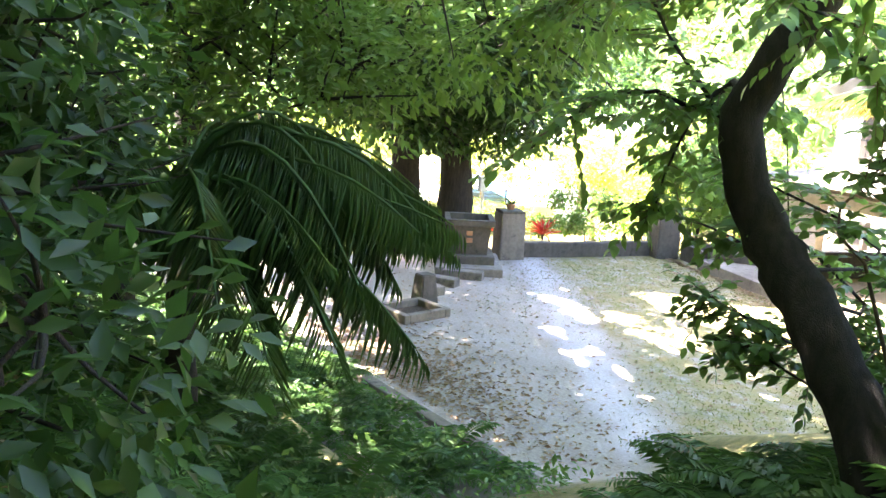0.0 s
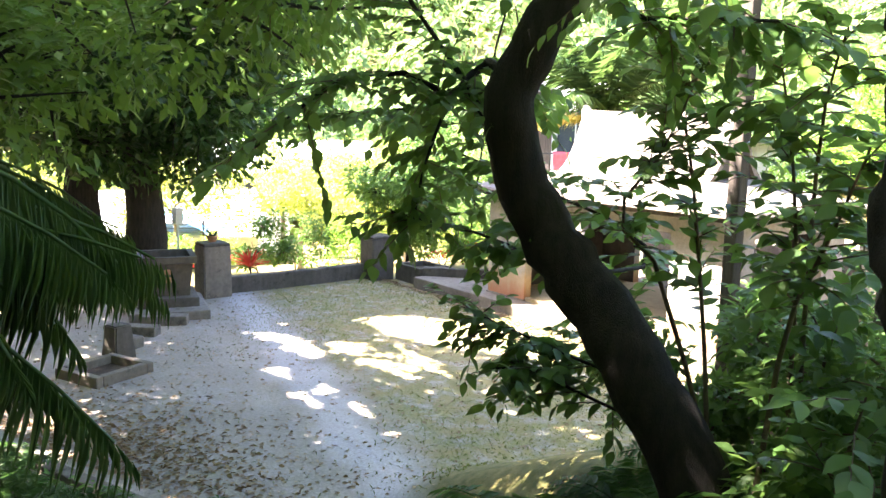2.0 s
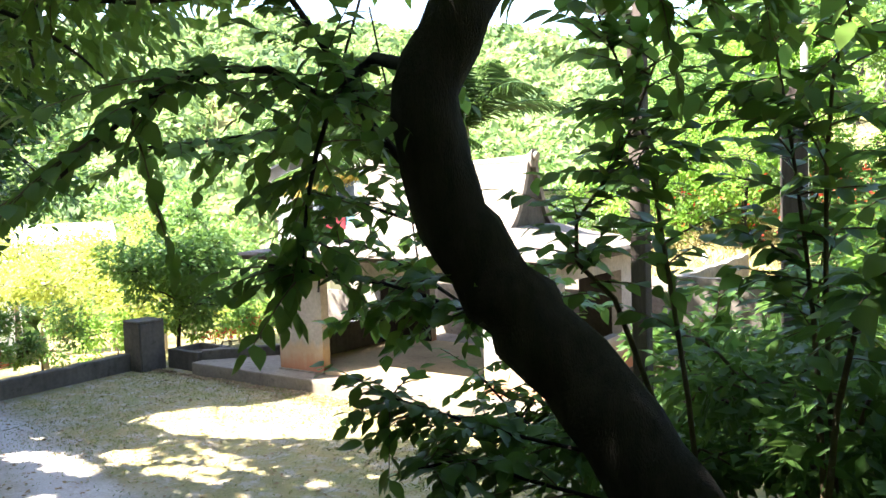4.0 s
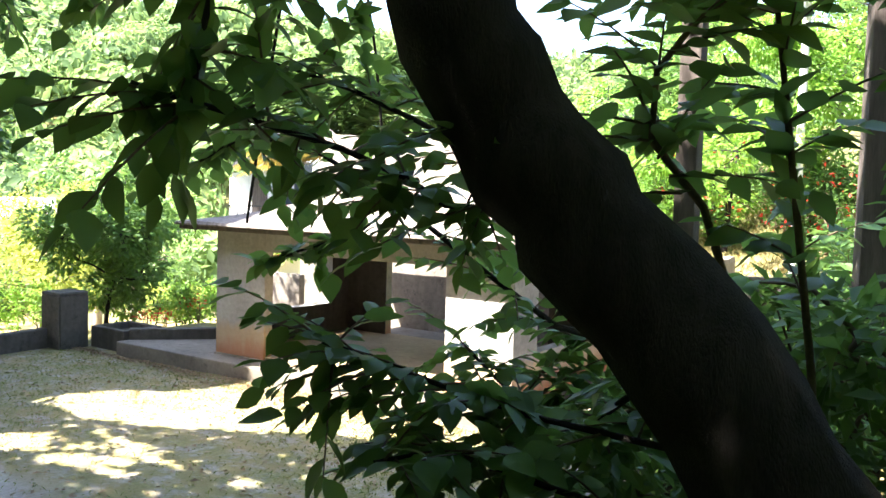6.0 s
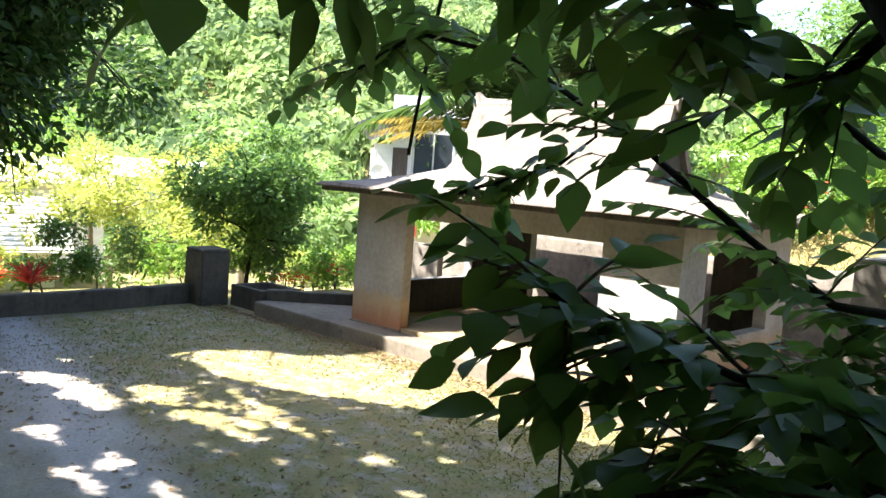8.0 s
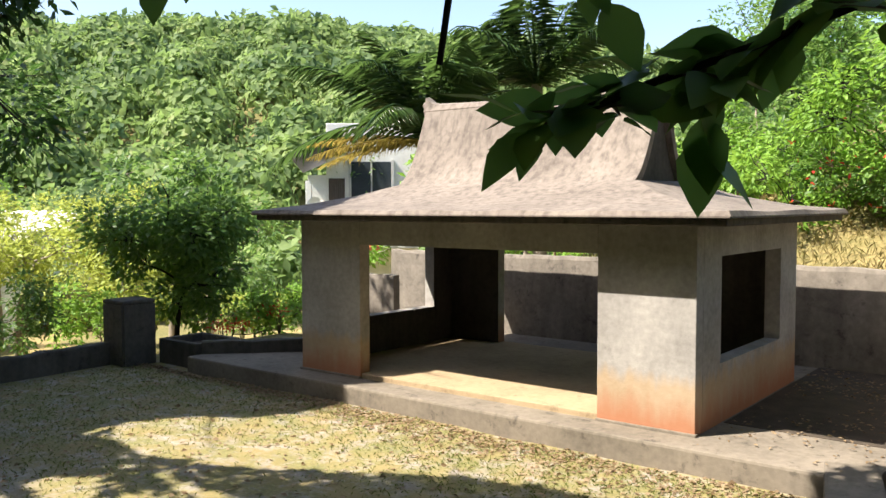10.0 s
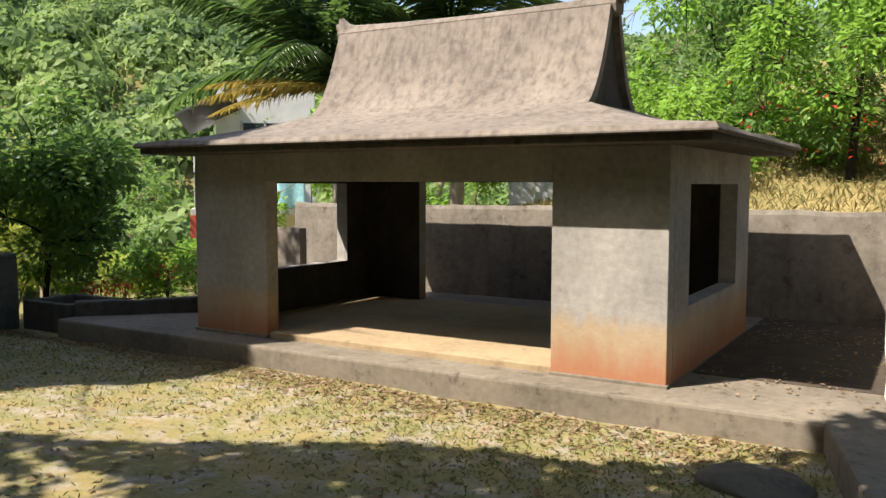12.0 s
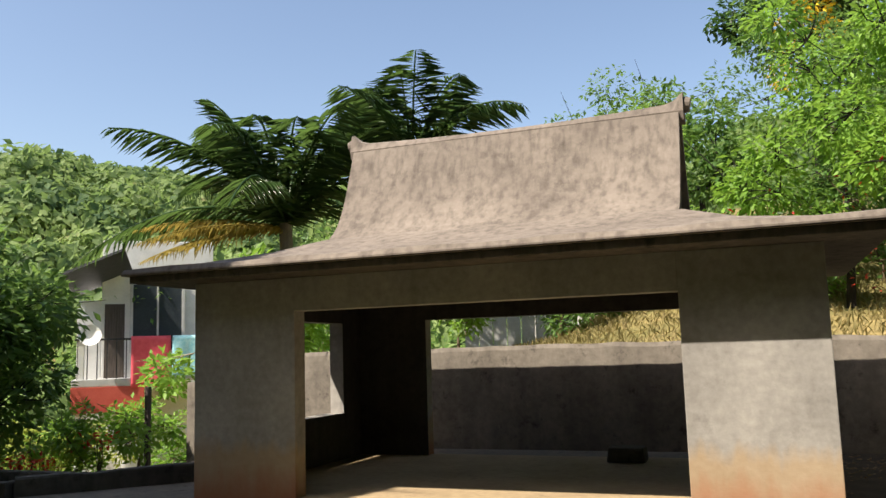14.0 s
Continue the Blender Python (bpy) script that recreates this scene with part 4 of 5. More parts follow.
def in_sun_way(p):
    """Which points stand between the sun and the ground to be sunlit."""
    gx, gy = p[:, 0] + 0.47 * p[:, 2], p[:, 1] + 0.61 * p[:, 2]
    gx, gy = gx + 0.10 * wave(gx, gy, 2.6, 33), gy + 0.07 * wave(gx, gy, 2.4, 35)
    inside = np.zeros(len(p), bool)
    for (x0, y0), (x1, y1) in zip(SUN_PATCH, SUN_PATCH[1:] + SUN_PATCH[:1]):
        cross = (y0 > gy) != (y1 > gy)
        inside ^= cross & (gx < (x1 - x0) * (gy - y0) / (y1 - y0 + 1e-9) + x0)
    rough = wave(gx, gy, 3.1, 31)
    for x, y, a, b in FLECKS:
        inside |= ((gx - x) / a) ** 2 + ((gy - y) / b) ** 2 < 0.6 + 0.5 * rough
    return inside


def open_gap(v, f, place):
    """Cuts leaves out of a crown to shape the sun patches on the ground."""
    v, f = np.asarray(v, float), np.asarray(f)
    return v, f[~in_sun_way(v[f].mean(axis=1) + np.asarray(place))]


def clump_tree(name, label, place, trunk_h, r, centres, radii, count, size, leaf, bark, seed, category="tree", limbs=6, droop=0.3, group="", gap=False):
    """A tree or shrub: a tapered trunk, limbs to each clump, and loose leaves in clumps."""
    if gap:
        keep = ~in_sun_way(np.asarray(centres) + np.asarray(place))
        centres, radii = np.asarray(centres)[keep], np.asarray(radii)[keep]
    rnd = np.random.RandomState(seed)
    ob = thing(name, label, category, place, 0, group)
    top = np.array([rnd.normal() * 0.08 * trunk_h, rnd.normal() * 0.08 * trunk_h, trunk_h])
    pts = curve_points([(0, 0, -0.3), (0.04 * trunk_h, -0.02 * trunk_h, trunk_h * 0.5), top], 14)
    pieces = [tube(pts, np.linspace(r * 1.25, r * 0.6, 14), 10, 0.08, seed)]
    centres, radii = np.asarray(centres, float), np.asarray(radii, float)
    joints = [(pts[13], r * 0.6), (pts[10], r * 0.5), (pts[8], r * 0.4)]
    for k in np.argsort(np.linalg.norm(centres - pts[12], axis=1)):
        c = centres[k]
        b, rb = min(joints, key=lambda j: np.linalg.norm(j[0] - c) * (1 + 0.1 * (c[2] < j[0][2])))
        q = curve_points([b, (b + c) / 2 + rnd.normal(size=3) * 0.10 * np.linalg.norm(c - b), c], 8)
        pieces.append(tube(q, np.linspace(rb * 0.75, rb * 0.4, 8), 6, 0.06, k))
        joints.append((c, max(rb * 0.5, 0.012)))
        for _ in range(limbs):
            e = c + rnd.normal(size=3) * radii[k] * 0.6
            pieces.append(tube(curve_points([q[5], (q[5] + e) / 2 + rnd.normal(size=3) * 0.06, e], 5), np.linspace(0.012 + r * 0.05, 0.004, 5), 4))
    v, f = join(pieces)
    bulk("trunk", v, f, bark, ob, "", True)
    v, f = crown(centres, radii, count, size, rnd, False, 0.45, 0.85, droop)
    if gap:
        v, f = open_gap(v, f, place)
    bulk("crown", v, f, leaf, ob)
    return ob


def ball_of_clumps(rnd, n, centre, spread, r0, r1):
    c = np.asarray(centre) + rnd.normal(size=(n, 3)) * np.asarray(spread)
    return c, rnd.uniform(r0, r1, n)


def roof_over(x0, x1, y0, y1, ground_z, z, step, rnd):
    """Places for clumps of a crown at height z that shades a stretch of ground."""
    x, y = np.meshgrid(np.arange(x0, x1, step), np.arange(y0, y1, step))
    p = np.stack([x.ravel() - 0.47 * (z - ground_z), y.ravel() - 0.61 * (z - ground_z), np.full(x.size, z)], 1)
    return p + rnd.normal(size=p.shape) * (0.22 * step, 0.22 * step, 0.3)


# the light tree that hangs over the fern bank, and dark shrubs behind it
R = np.random.RandomState
c = np.array([(1.5, 3.1, 3.0), (0.8, 2.6, 2.85), (0.5, 1.9, 2.95), (1.9, 3.7, 3.3), (1.2, 4.2, 3.45), (0.0, 2.6, 3.4), (0.6, 3.6, 3.9), (2.2, 2.6, 3.9), (-0.8, 1.2, 3.6), (-1.0, 3.0, 4.0), (1.4, 1.4, 4.2), (2.6, 3.9, 4.0)])
clump_tree("overhanging_tree", "green broadleaf tree hanging over the fern bank", (5.0, -13.7, on_ground(5.0, -13.7)), 2.6, 0.13, np.concatenate([c + (-4.7, 1.6, -1.45), [(-1.2, 0.8, 2.6), (-2.4, 1.6, 2.7), (-3.3, 2.4, 2.4)]]), np.full(15, 0.62), 6500, 0.13, M["leaf"], M["bark"], 61, limbs=3, droop=0.5)
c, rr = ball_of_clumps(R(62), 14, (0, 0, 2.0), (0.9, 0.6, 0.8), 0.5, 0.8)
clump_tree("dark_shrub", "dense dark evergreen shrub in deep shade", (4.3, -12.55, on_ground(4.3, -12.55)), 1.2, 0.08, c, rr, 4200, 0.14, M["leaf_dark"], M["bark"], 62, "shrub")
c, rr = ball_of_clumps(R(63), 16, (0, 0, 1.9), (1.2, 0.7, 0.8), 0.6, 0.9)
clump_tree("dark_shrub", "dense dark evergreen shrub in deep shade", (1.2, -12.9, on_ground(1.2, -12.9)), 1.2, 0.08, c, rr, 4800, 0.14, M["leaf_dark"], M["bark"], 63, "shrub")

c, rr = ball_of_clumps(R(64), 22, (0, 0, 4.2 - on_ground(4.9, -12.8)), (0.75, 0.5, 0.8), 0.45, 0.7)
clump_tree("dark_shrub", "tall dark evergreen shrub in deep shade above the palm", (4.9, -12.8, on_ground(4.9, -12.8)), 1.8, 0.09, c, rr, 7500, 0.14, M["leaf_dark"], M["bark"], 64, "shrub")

rnd = R(65)
place = np.array((0.3, -12.3, on_ground(0.3, -12.3)))
c = np.stack([rnd.uniform(-0.9, 1.9, 24), rnd.uniform(-12.3, -10.0, 24), rnd.uniform(3.7, 5.3, 24)], 1) - place
clump_tree("shade_tree", "green low-branched tree leaning over the bank palm", tuple(place), 2.4, 0.14, c, rnd.uniform(0.45, 0.75, 24), 8000, 0.13, M["leaf"], M["bark"], 65, limbs=3, droop=0.6)

# ---- west: the big twin trees by the gate ----
rnd = R(70)
c, rr = ball_of_clumps(rnd, 30, (0.6, -0.3, 6.6), (1.7, 1.9, 1.7), 0.9, 1.5)
c2 = np.array([(1.6, 1.2, 4.4), (1.0, 2.6, 4.8), (2.0, 0.2, 4.6), (0.4, -1.2, 4.0), (1.8, -1.4, 4.4), (1.0, 0.4, 3.7), (2.2, 2.6, 5.6), (1.4, 3.6, 5.9), (1.9, 2.8, 8.0), (2.6, 3.3, 8.4), (2.4, 2.5, 7.4), (2.9, 3.4, 9.2), (1.4, 3.3, 8.8), (3.1, 2.9, 7.6), (-1.5, 2.7, 6.8), (-2.1, 2.1, 7.8), (-1.0, 3.3, 6.1), (-2.8, 2.4, 7.3), (-1.8, 0.9, 6.8), (-1.0, 1.4, 5.8)])
clump_tree("big_tree", "huge dark evergreen with a thick brown trunk by the gate", (-10.5, -6.9, -0.3), 5.0, 0.36, np.concatenate([c, c2]), np.concatenate([rr, np.full(20, 1.1)]), 36000, 0.23, M["leaf_dark"], M["bark"], 70, gap=True)
rnd = R(71)
c, rr = ball_of_clumps(rnd, 26, (0.4, 1.2, 6.8), (1.4, 1.8, 1.8), 0.9, 1.5)
keep = ~((c[:, 1] > 1.7) & (c[:, 2] < 6.2))
c, rr = c[keep], rr[keep]
c2 = np.array([(1.0, 1.5, 4.5), (0.2, 3.0, 6.2), (1.2, 3.4, 6.4), (0.8, 0.3, 3.9), (0.4, 2.2, 5.2), (0.9, -0.6, 3.4), (0.9, 0.5, 3.3), (1.0, -1.5, 3.6), (0.8, 0.9, 3.7)])
# unseen clumps added overhead to shade the low wall and left pier
west = roof_over(-9.3, -4.4, -3.4, 0.9, 0, 6.8, 1.15, rnd) - (-10.3, -5.75, -0.3)
clump_tree("big_tree", "huge dark evergreen with hanging boughs by the gate", (-10.3, -5.75, -0.3), 5.2, 0.42, np.concatenate([c, c2, west]), np.concatenate([rr, np.full(9, 0.85), np.full(len(west), 0.95)]), 32000, 0.22, M["leaf_dark"], M["bark"], 71, gap=True)
# added tree south of the terrace; its unseen crown shades the lawn
rnd = R(72)
c, rr = ball_of_clumps(rnd, 26, (0.2, 0.9, 7.2), (2.8, 1.1, 0.8), 0.6, 1.1)
c = np.concatenate([c, np.array([(-0.9, -5.9, 6.2), (-2.4, -7.9, 6.4), (-3.6, -8.3, 6.5), (-5, -8.6, 6.5), (-0.2, -5.6, 6.0), (0.6, -6.2, 6.3), (-6.2, -8.8, 6.6), (-3.0, -9.0, 6.8), (-4.6, -9.6, 6.9), (-1.4, -7.6, 6.6), (-1.7, -4.9, 6.3), (-1.0, -4.6, 6.4), (-2.2, -5.4, 6.2), (-0.4, -4.2, 6.5), (-1.4, -5.6, 6.2), (-0.5, -3.2, 6.5), *[(gx - 3.05, gy - 3.97, 6.5) for gx, gy in ((-3.4, -2.9), (-2.4, -2.7), (-1.4, -2.4), (-0.4, -2.2), (0.5, -2.0), (-1.8, -3.3), (-0.6, -3.0), (0.6, -2.8))]]) - (-4.6, -11.6, on_ground(-4.6, -11.6))])
lawn = roof_over(-9.4, 2.6, -8.8, -1.2, 0, 6.7, 1.1, rnd) - (-4.6, -11.6, on_ground(-4.6, -11.6))
c = np.concatenate([c, lawn])
rr = np.concatenate([rr, np.full(24, 0.75), np.full(len(lawn), 0.95)])
clump_tree("shade_tree", "tall broadleaf tree added to shade the lawn", (-4.6, -11.6, on_ground(-4.6, -11.6)), 6.0, 0.26, c, rr, 52000, 0.25, M["leaf"], M["bark"], 72, limbs=2, gap=True)
# two more unseen trees, added to shade the fern bank, path and yard
rnd = R(74)
c, rr = ball_of_clumps(rnd, 30, (0.4, 1.0, 7.4), (3.0, 0.9, 0.6), 0.9, 1.3)
clump_tree("shade_tree", "broad dark tree added to shade the fern bank", (0.0, -14.8, on_ground(0.0, -14.8)), 5.4, 0.24, c, rr, 15000, 0.24, M["leaf"], M["bark"], 74, gap=True)
rnd = R(75)
c, rr = ball_of_clumps(rnd, 26, (0.4, 1.0, 7.0), (2.4, 0.9, 0.6), 0.9, 1.3)
top = roof_over(2.6, 10.0, -12.6, -2.2, 2.0, 9.2, 1.9, rnd) - (5.4, -15.4, on_ground(5.4, -15.4))
yard_top = roof_over(1.6, 7.0, -1.6, 3.4, 0.6, 7.6, 1.3, rnd) - (5.4, -15.4, on_ground(5.4, -15.4))
top = np.concatenate([top, yard_top])
c, rr = np.concatenate([c, top]), np.concatenate([rr, np.full(len(top), 1.0)])
clump_tree("shade_tree", "broad dark tree added to shade the upper path and yard", (5.4, -15.4, on_ground(5.4, -15.4)), 5.4, 0.24, c, rr, 19000, 0.26, M["leaf"], M["bark"], 75, limbs=2, gap=True)
# wood on the hillside behind the path, added to block the southern skylight
rnd = R(76)
n, per = 1000, 70
x, y = rnd.uniform(-30, 26, n), rnd.uniform(-34, -17, n)
x[:110], y[:110] = rnd.uniform(10.5, 24, 110), rnd.uniform(-20, -4, 110)
rad = rnd.uniform(1.4, 2.6, n)
z = height(x, y) + rnd.uniform(0.5, 11, n)
x[520:], y[520:], rad[520:] = rnd.uniform(-48, 34, 480), rnd.uniform(-40, -23, 480), rnd.uniform(2.2, 3.6, 480)
z[520:] = height(x[520:], y[520:]) + rnd.uniform(1, 16, 480)
d = rnd.normal(size=(n, per, 3))
d /= np.linalg.norm(d, axis=2, keepdims=True)
at = np.stack([x, y, z], 1)[:, None] + d * (rad[:, None] * rnd.uniform(0.6, 1.1, (n, per)))[..., None]
v, f = leaves(at.reshape(-1, 3), ways(n * per, rnd), faces_up(n * per, rnd, 0.8), np.repeat(rad * 0.45, per), False, 1.2)
tagged(bulk("hillside_wood", v, f, M["leaf_dark"]), "dense dark wood on the hillside above the path, added to block skylight", "forest", kind="stuff")

# ---- beyond the west wall ----
def low(x, y):
    return on_ground(x, y) - 0.1


c, rr = ball_of_clumps(R(80), 20, (0, 0, 2.15), (0.55, 0.55, 0.52), 0.34, 0.58)
clump_tree("small_tree", "small round dark green tree behind the planter", (-10.55, 1.15, low(-10.55, 1.15)), 1.5, 0.05, c * (1.15, 1.15, 1.05), rr * 1.15, 9000, 0.16, M["leaf"], M["bark"], 80)
SHRUBS = (
    (-11.0, -1.9, 0.75, "leaf", 0.9), (-10.7, -3.0, 0.55, "leaf", 0.8), (-11.6, 0.2, 0.8, "leaf_light", 0.7), (-10.6, 2.4, 0.7, "leaf_light", 0.5),
    (-9.6, 3.6, 0.75, "leaf_light", 0.5), (-11.3, 3.6, 0.8, "yellowish", 0.5), (-12.6, -3.4, 0.8, "yellowish", 0.7), (-9.3, 5.2, 0.8, "leaf_light", 0.4), (-8.0, 6.0, 0.8, "leaf", 0.6), (-12.4, 1.8, 0.9, "yellowish", 0.8),
    (-13.0, 5.0, 1.1, "leaf_light", 0.8), (-10.9, 6.6, 0.9, "leaf_light", 0.7), (-12.2, -5.0, 0.8, "leaf_light", 0.7),
)
for k, (x, y, r, mat, h) in enumerate(SHRUBS):
    c, rr = ball_of_clumps(R(90 + k), 9, (0, 0, h + 0.35), (r * 0.55, r * 0.55, h * 0.35), r * 0.3, r * 0.5)
    label = {"leaf": "leafy green garden shrub beyond the low wall", "leaf_light": "bright green garden shrub in full sun", "yellowish": "yellow-green feathery garden shrub in full sun"}[mat]
    clump_tree("shrub", label, (x, y, low(x, y)), h * 0.8, 0.03, c, rr, 1500, 0.12, M[mat], M["stem"], 90 + k, "shrub", 2)
# feathery yellow-green trees further down
for k, (x, y, h, s) in enumerate(((-15.5, 0.5, 2.2, 1.3), (-16.5, -3.0, 2.0, 1.3), (-17, 4.5, 2.6, 1.4), (-14.5, 2.8, 1.8, 1.0), (-19.5, 1.8, 2.8, 1.6), (-18.5, -6.0, 2.2, 1.3), (-22, 6.5, 3.2, 1.8), (-15, -8.5, 2.4, 1.3))):
    c, rr = ball_of_clumps(R(120 + k), 14, (0, 0, h + 0.5), (s * 0.8, s * 0.8, s * 0.4), s * 0.3, s * 0.5)
    clump_tree("feathery_tree", "yellow-green feathery tree below the terrace", (x, y, low(x, y)), h, 0.09, c, rr, 3400, 0.16, M["yellowish"], M["bark_pale"], 120 + k, "tree", 3, 0.0, "feathery trees")
for k, (x, y, h, s, mat) in enumerate(((-24, 10, 4, 2.2, "leaf"), (-27, -1, 4, 2.4, "leaf"), (-13, 13, 3.2, 1.8, "leaf_light"), (-30, 16, 5, 2.8, "leaf"), (-34, 7, 5, 2.8, "leaf_light"), (-26, 24, 5, 3, "leaf"), (-15, 20, 4.5, 2.6, "leaf"), (-28, -9, 4.5, 2.6, "leaf"), (-38, -4, 5, 3, "leaf"), (-6, 22, 4, 2.6, "leaf"))):
    c, rr = ball_of_clumps(R(140 + k), 16, (0, 0, h + 0.6), (s * 0.7, s * 0.7, s * 0.55), s * 0.3, s * 0.5)
    clump_tree("valley_tree", "rounded green tree in the valley", (x, y, low(x, y)), h, 0.15, c, rr, 3000, 0.30, M[mat], M["bark_pale"], 140 + k, "tree", 2, 0.1, "valley trees")


def strappy(name, label, place, n, length, material, seed, narrow=0.13):
    """A rosette of long pointed leaves."""
    rnd = R(seed)
    ob = thing(name, label, "plant", place)
    a = rnd.uniform(0, 6.28, n)
    go = np.stack([np.cos(a), np.sin(a), rnd.uniform(0.4, 1.8, n)], 1)
    v, f = leaves(np.zeros((n, 3)) + rnd.normal(size=(n, 3)) * 0.02, go, faces_up(n, rnd, 0.2), length * rnd.uniform(0.7, 1.1, n), True, narrow * 2)
    bulk("leaves", v, f, material, ob)
    v, f = tube([(0, 0, -0.1), (0, 0, 0.05), (0, 0, 0.1)], [0.04, 0.03, 0.02], 6)
    bulk("stalk", v, f, M["stem"], ob)
    return ob


for k, (x, y) in enumerate(((-10.5, -4.5), (-11.1, -3.9), (-10.9, -5.2), (-10.3, -3.4))):
    ob = strappy("red_plant", "red-leaved garden plant beyond the wall", (x, y, low(x, y) + 0.75), 40, 0.5, M["flower_red"], 160 + k)
    v, f = tube([(0, 0, -0.75), (0.02, 0, -0.3), (0, 0, 0.0)], [0.03, 0.025, 0.02], 6)
    bulk("stem", v, f, M["stem"], ob)
strappy("potted_plant", "spiky potted plant standing on the gate post", (-9.28, -4.68, 1.16 + 0.07), 26, 0.30, M["leaf_dark"], 170)
pot = thing("flower_pot", "small brown clay flower pot on the gate post", "pot", (-9.28, -4.68, 1.16))
v, f = tube([(0, 0, 0.0), (0, 0, 0.03), (0, 0, 0.11), (0, 0, 0.13), (0, 0, 0.12)], [0.07, 0.085, 0.12, 0.125, 0.09], 16)
bulk("pot", v, f, M["terracotta"], pot, "", True)
for x, y, s in ((-10.2, 1.9, 0.16), (-10.6, 2.7, 0.14), (-9.8, 3.0, 0.12)):
    fl = thing("flower_clump", "clump of red garden flowers", "flowers", (x, y, low(x, y)))
    n = 60
    rnd = R(int(100 * s))
    at = rnd.normal(size=(n, 3)) * (0.16, 0.16, 0.08) + (0, 0, 0.62)
    v, f = leaves(at, ways(n, rnd, 0), faces_up(n, rnd), 0.10)
    tagged(bulk("petals", v, f, M["flower_red"], fl), kind="stuff")
    v, f = join([tube([(0, 0, 0), (0.02 * k - 0.05, 0.01 * k, 0.3), (0.05 * k - 0.12, 0.04 * math.sin(k), 0.6)], [0.01, 0.008, 0.005], 4) for k in range(5)])
    bulk("stems", v, f, M["stem"], fl)
post = thing("wooden_stake", "thin grey wooden garden stake", "stake", (-9.0, 3.1, low(-9.0, 3.1)))
block("stake", M["wood"], (-0.035, 0.035, -0.035, 0.035, -0.2, 1.35), post, "", 0.008)

# ---- palms behind the pavilion ----
def tall_palm(place, h, fronds, seed, label, dry=0, reach=1.0):
    rnd = R(seed)
    ob = thing("palm_tree", label, "palm", place)
    v, f = tube(curve_points([(0, 0, -0.4), (0.1, 0.05, h * 0.5), (0, 0, h)], 24), np.linspace(0.17, 0.12, 24), 12, 0.03)
    bulk("trunk", v, f, M["bark_pale"], ob)
    for k in range(fronds):
        a = 2.399 * k + rnd.rand() * 0.3
        steep = 3.0 * (1 - k / fronds) ** 1.0 + 0.35
        way = np.array([math.cos(a), math.sin(a), steep])
        v, f = frond((0.05 * math.cos(a), 0.05 * math.sin(a), h), way, rnd.uniform(3.7, 4.6) * reach, 46, 0.84, 0.36 + 0.28 * rnd.rand(), rnd, 0.05, 0.8, 0.6)
        bulk("frond", v, f, M["palm"], ob)
    for a, s in ((3.9, 0.22), (4.15, 0.10), (3.5, 0.05))[:dry]:
        v, f = frond((0, 0, h - 0.1), (math.cos(a), math.sin(a), s), 2.7, 60, 0.5, 0.25, rnd, 0.07, 0.6, 0.5)
        bulk("dry_frond", v, f, M["palm_dry"], ob, "withered yellow frond")
    return ob


tall_palm((-8.7, 6.4, -0.9), 5.0, 26, 181, "feathery palm with arching dark green fronds behind the pavilion", 3)
tall_palm((-6.6, 7.6, 0.3), 4.9, 18, 182, "tall feathery palm with upright fronds behind the pavilion", 0, 0.8)

# ---- the bank behind the garden wall ----
rnd = R(190)
c, rr = ball_of_clumps(rnd, 32, (0.4, 0, 2.6), (1.55, 0.9, 1.2), 0.38, 0.66)
clump_tree("bank_tree", "bright green slender-trunked tree on the dry bank", (0.75, 7.2, on_ground(0.75, 7.2)), 2.0, 0.06, c, rr, 11500, 0.15, M["leaf_light"], M["bark"], 190, droop=0.5)
c, rr = ball_of_clumps(R(191), 20, (0, 0, 0.95), (1.3, 0.6, 0.34), 0.35, 0.55)
ob = clump_tree("flowering_bush", "sprawling bush with scattered red flowers", (2.6, 7.4, on_ground(2.6, 7.4)), 0.7, 0.05, c, rr, 3200, 0.13, M["leaf"], M["stem"], 191, "bush")
rnd = R(192)
at = c[rnd.choice(len(c), 380)] + rnd.normal(size=(380, 3)) * 0.36 + (0.2, -0.25, 0.0)
v, f = leaves(at, ways(380, rnd), faces_up(380, rnd), 0.115)
tagged(bulk("blossom", v, f, M["flower_red"], ob, "scarlet flowers"), kind="stuff")
for k, (x, y, h, s, mat, n) in enumerate(((4.5, 9.5, 2.6, 1.8, "leaf_light", 5000), (-1.6, 11.5, 1.6, 1.5, "leaf", 4000), (3.0, 12.5, 3.4, 2.0, "leaf", 5000), (6.8, 6.5, 2.4, 1.6, "leaf_light", 4000), (-3.6, 10.8, 0.9, 0.9, "leaf_light", 2200), (1.2, 17, 4.5, 2.4, "leaf", 5000), (-2.6, 18, 2.4, 2.2, "leaf", 4000))):
    c, rr = ball_of_clumps(R(200 + k), 15, (0, 0, h + 0.5), (s * 0.6, s * 0.6, s * 0.5), s * 0.28, s * 0.45)
    clump_tree("bank_tree", "leafy green tree on the rising bank", (x, y, on_ground(x, y)), h, 0.08, c, rr, n, 0.18, M[mat], M["bark"], 200 + k, "tree", 3)
c, rr = ball_of_clumps(R(210), 14, (0, 0, 8.6), (1.6, 1.4, 1.3), 0.7, 1.2)
clump_tree("tall_tree", "tall dark tree above the bank", (2.9, 25, on_ground(2.9, 25)), 7.5, 0.22, c, rr, 5500, 0.32, M["leaf_dark"], M["bark"], 210)
c, rr = ball_of_clumps(R(211), 14, (0, 0, 7.4), (0.7, 0.7, 1.5), 0.4, 0.75)
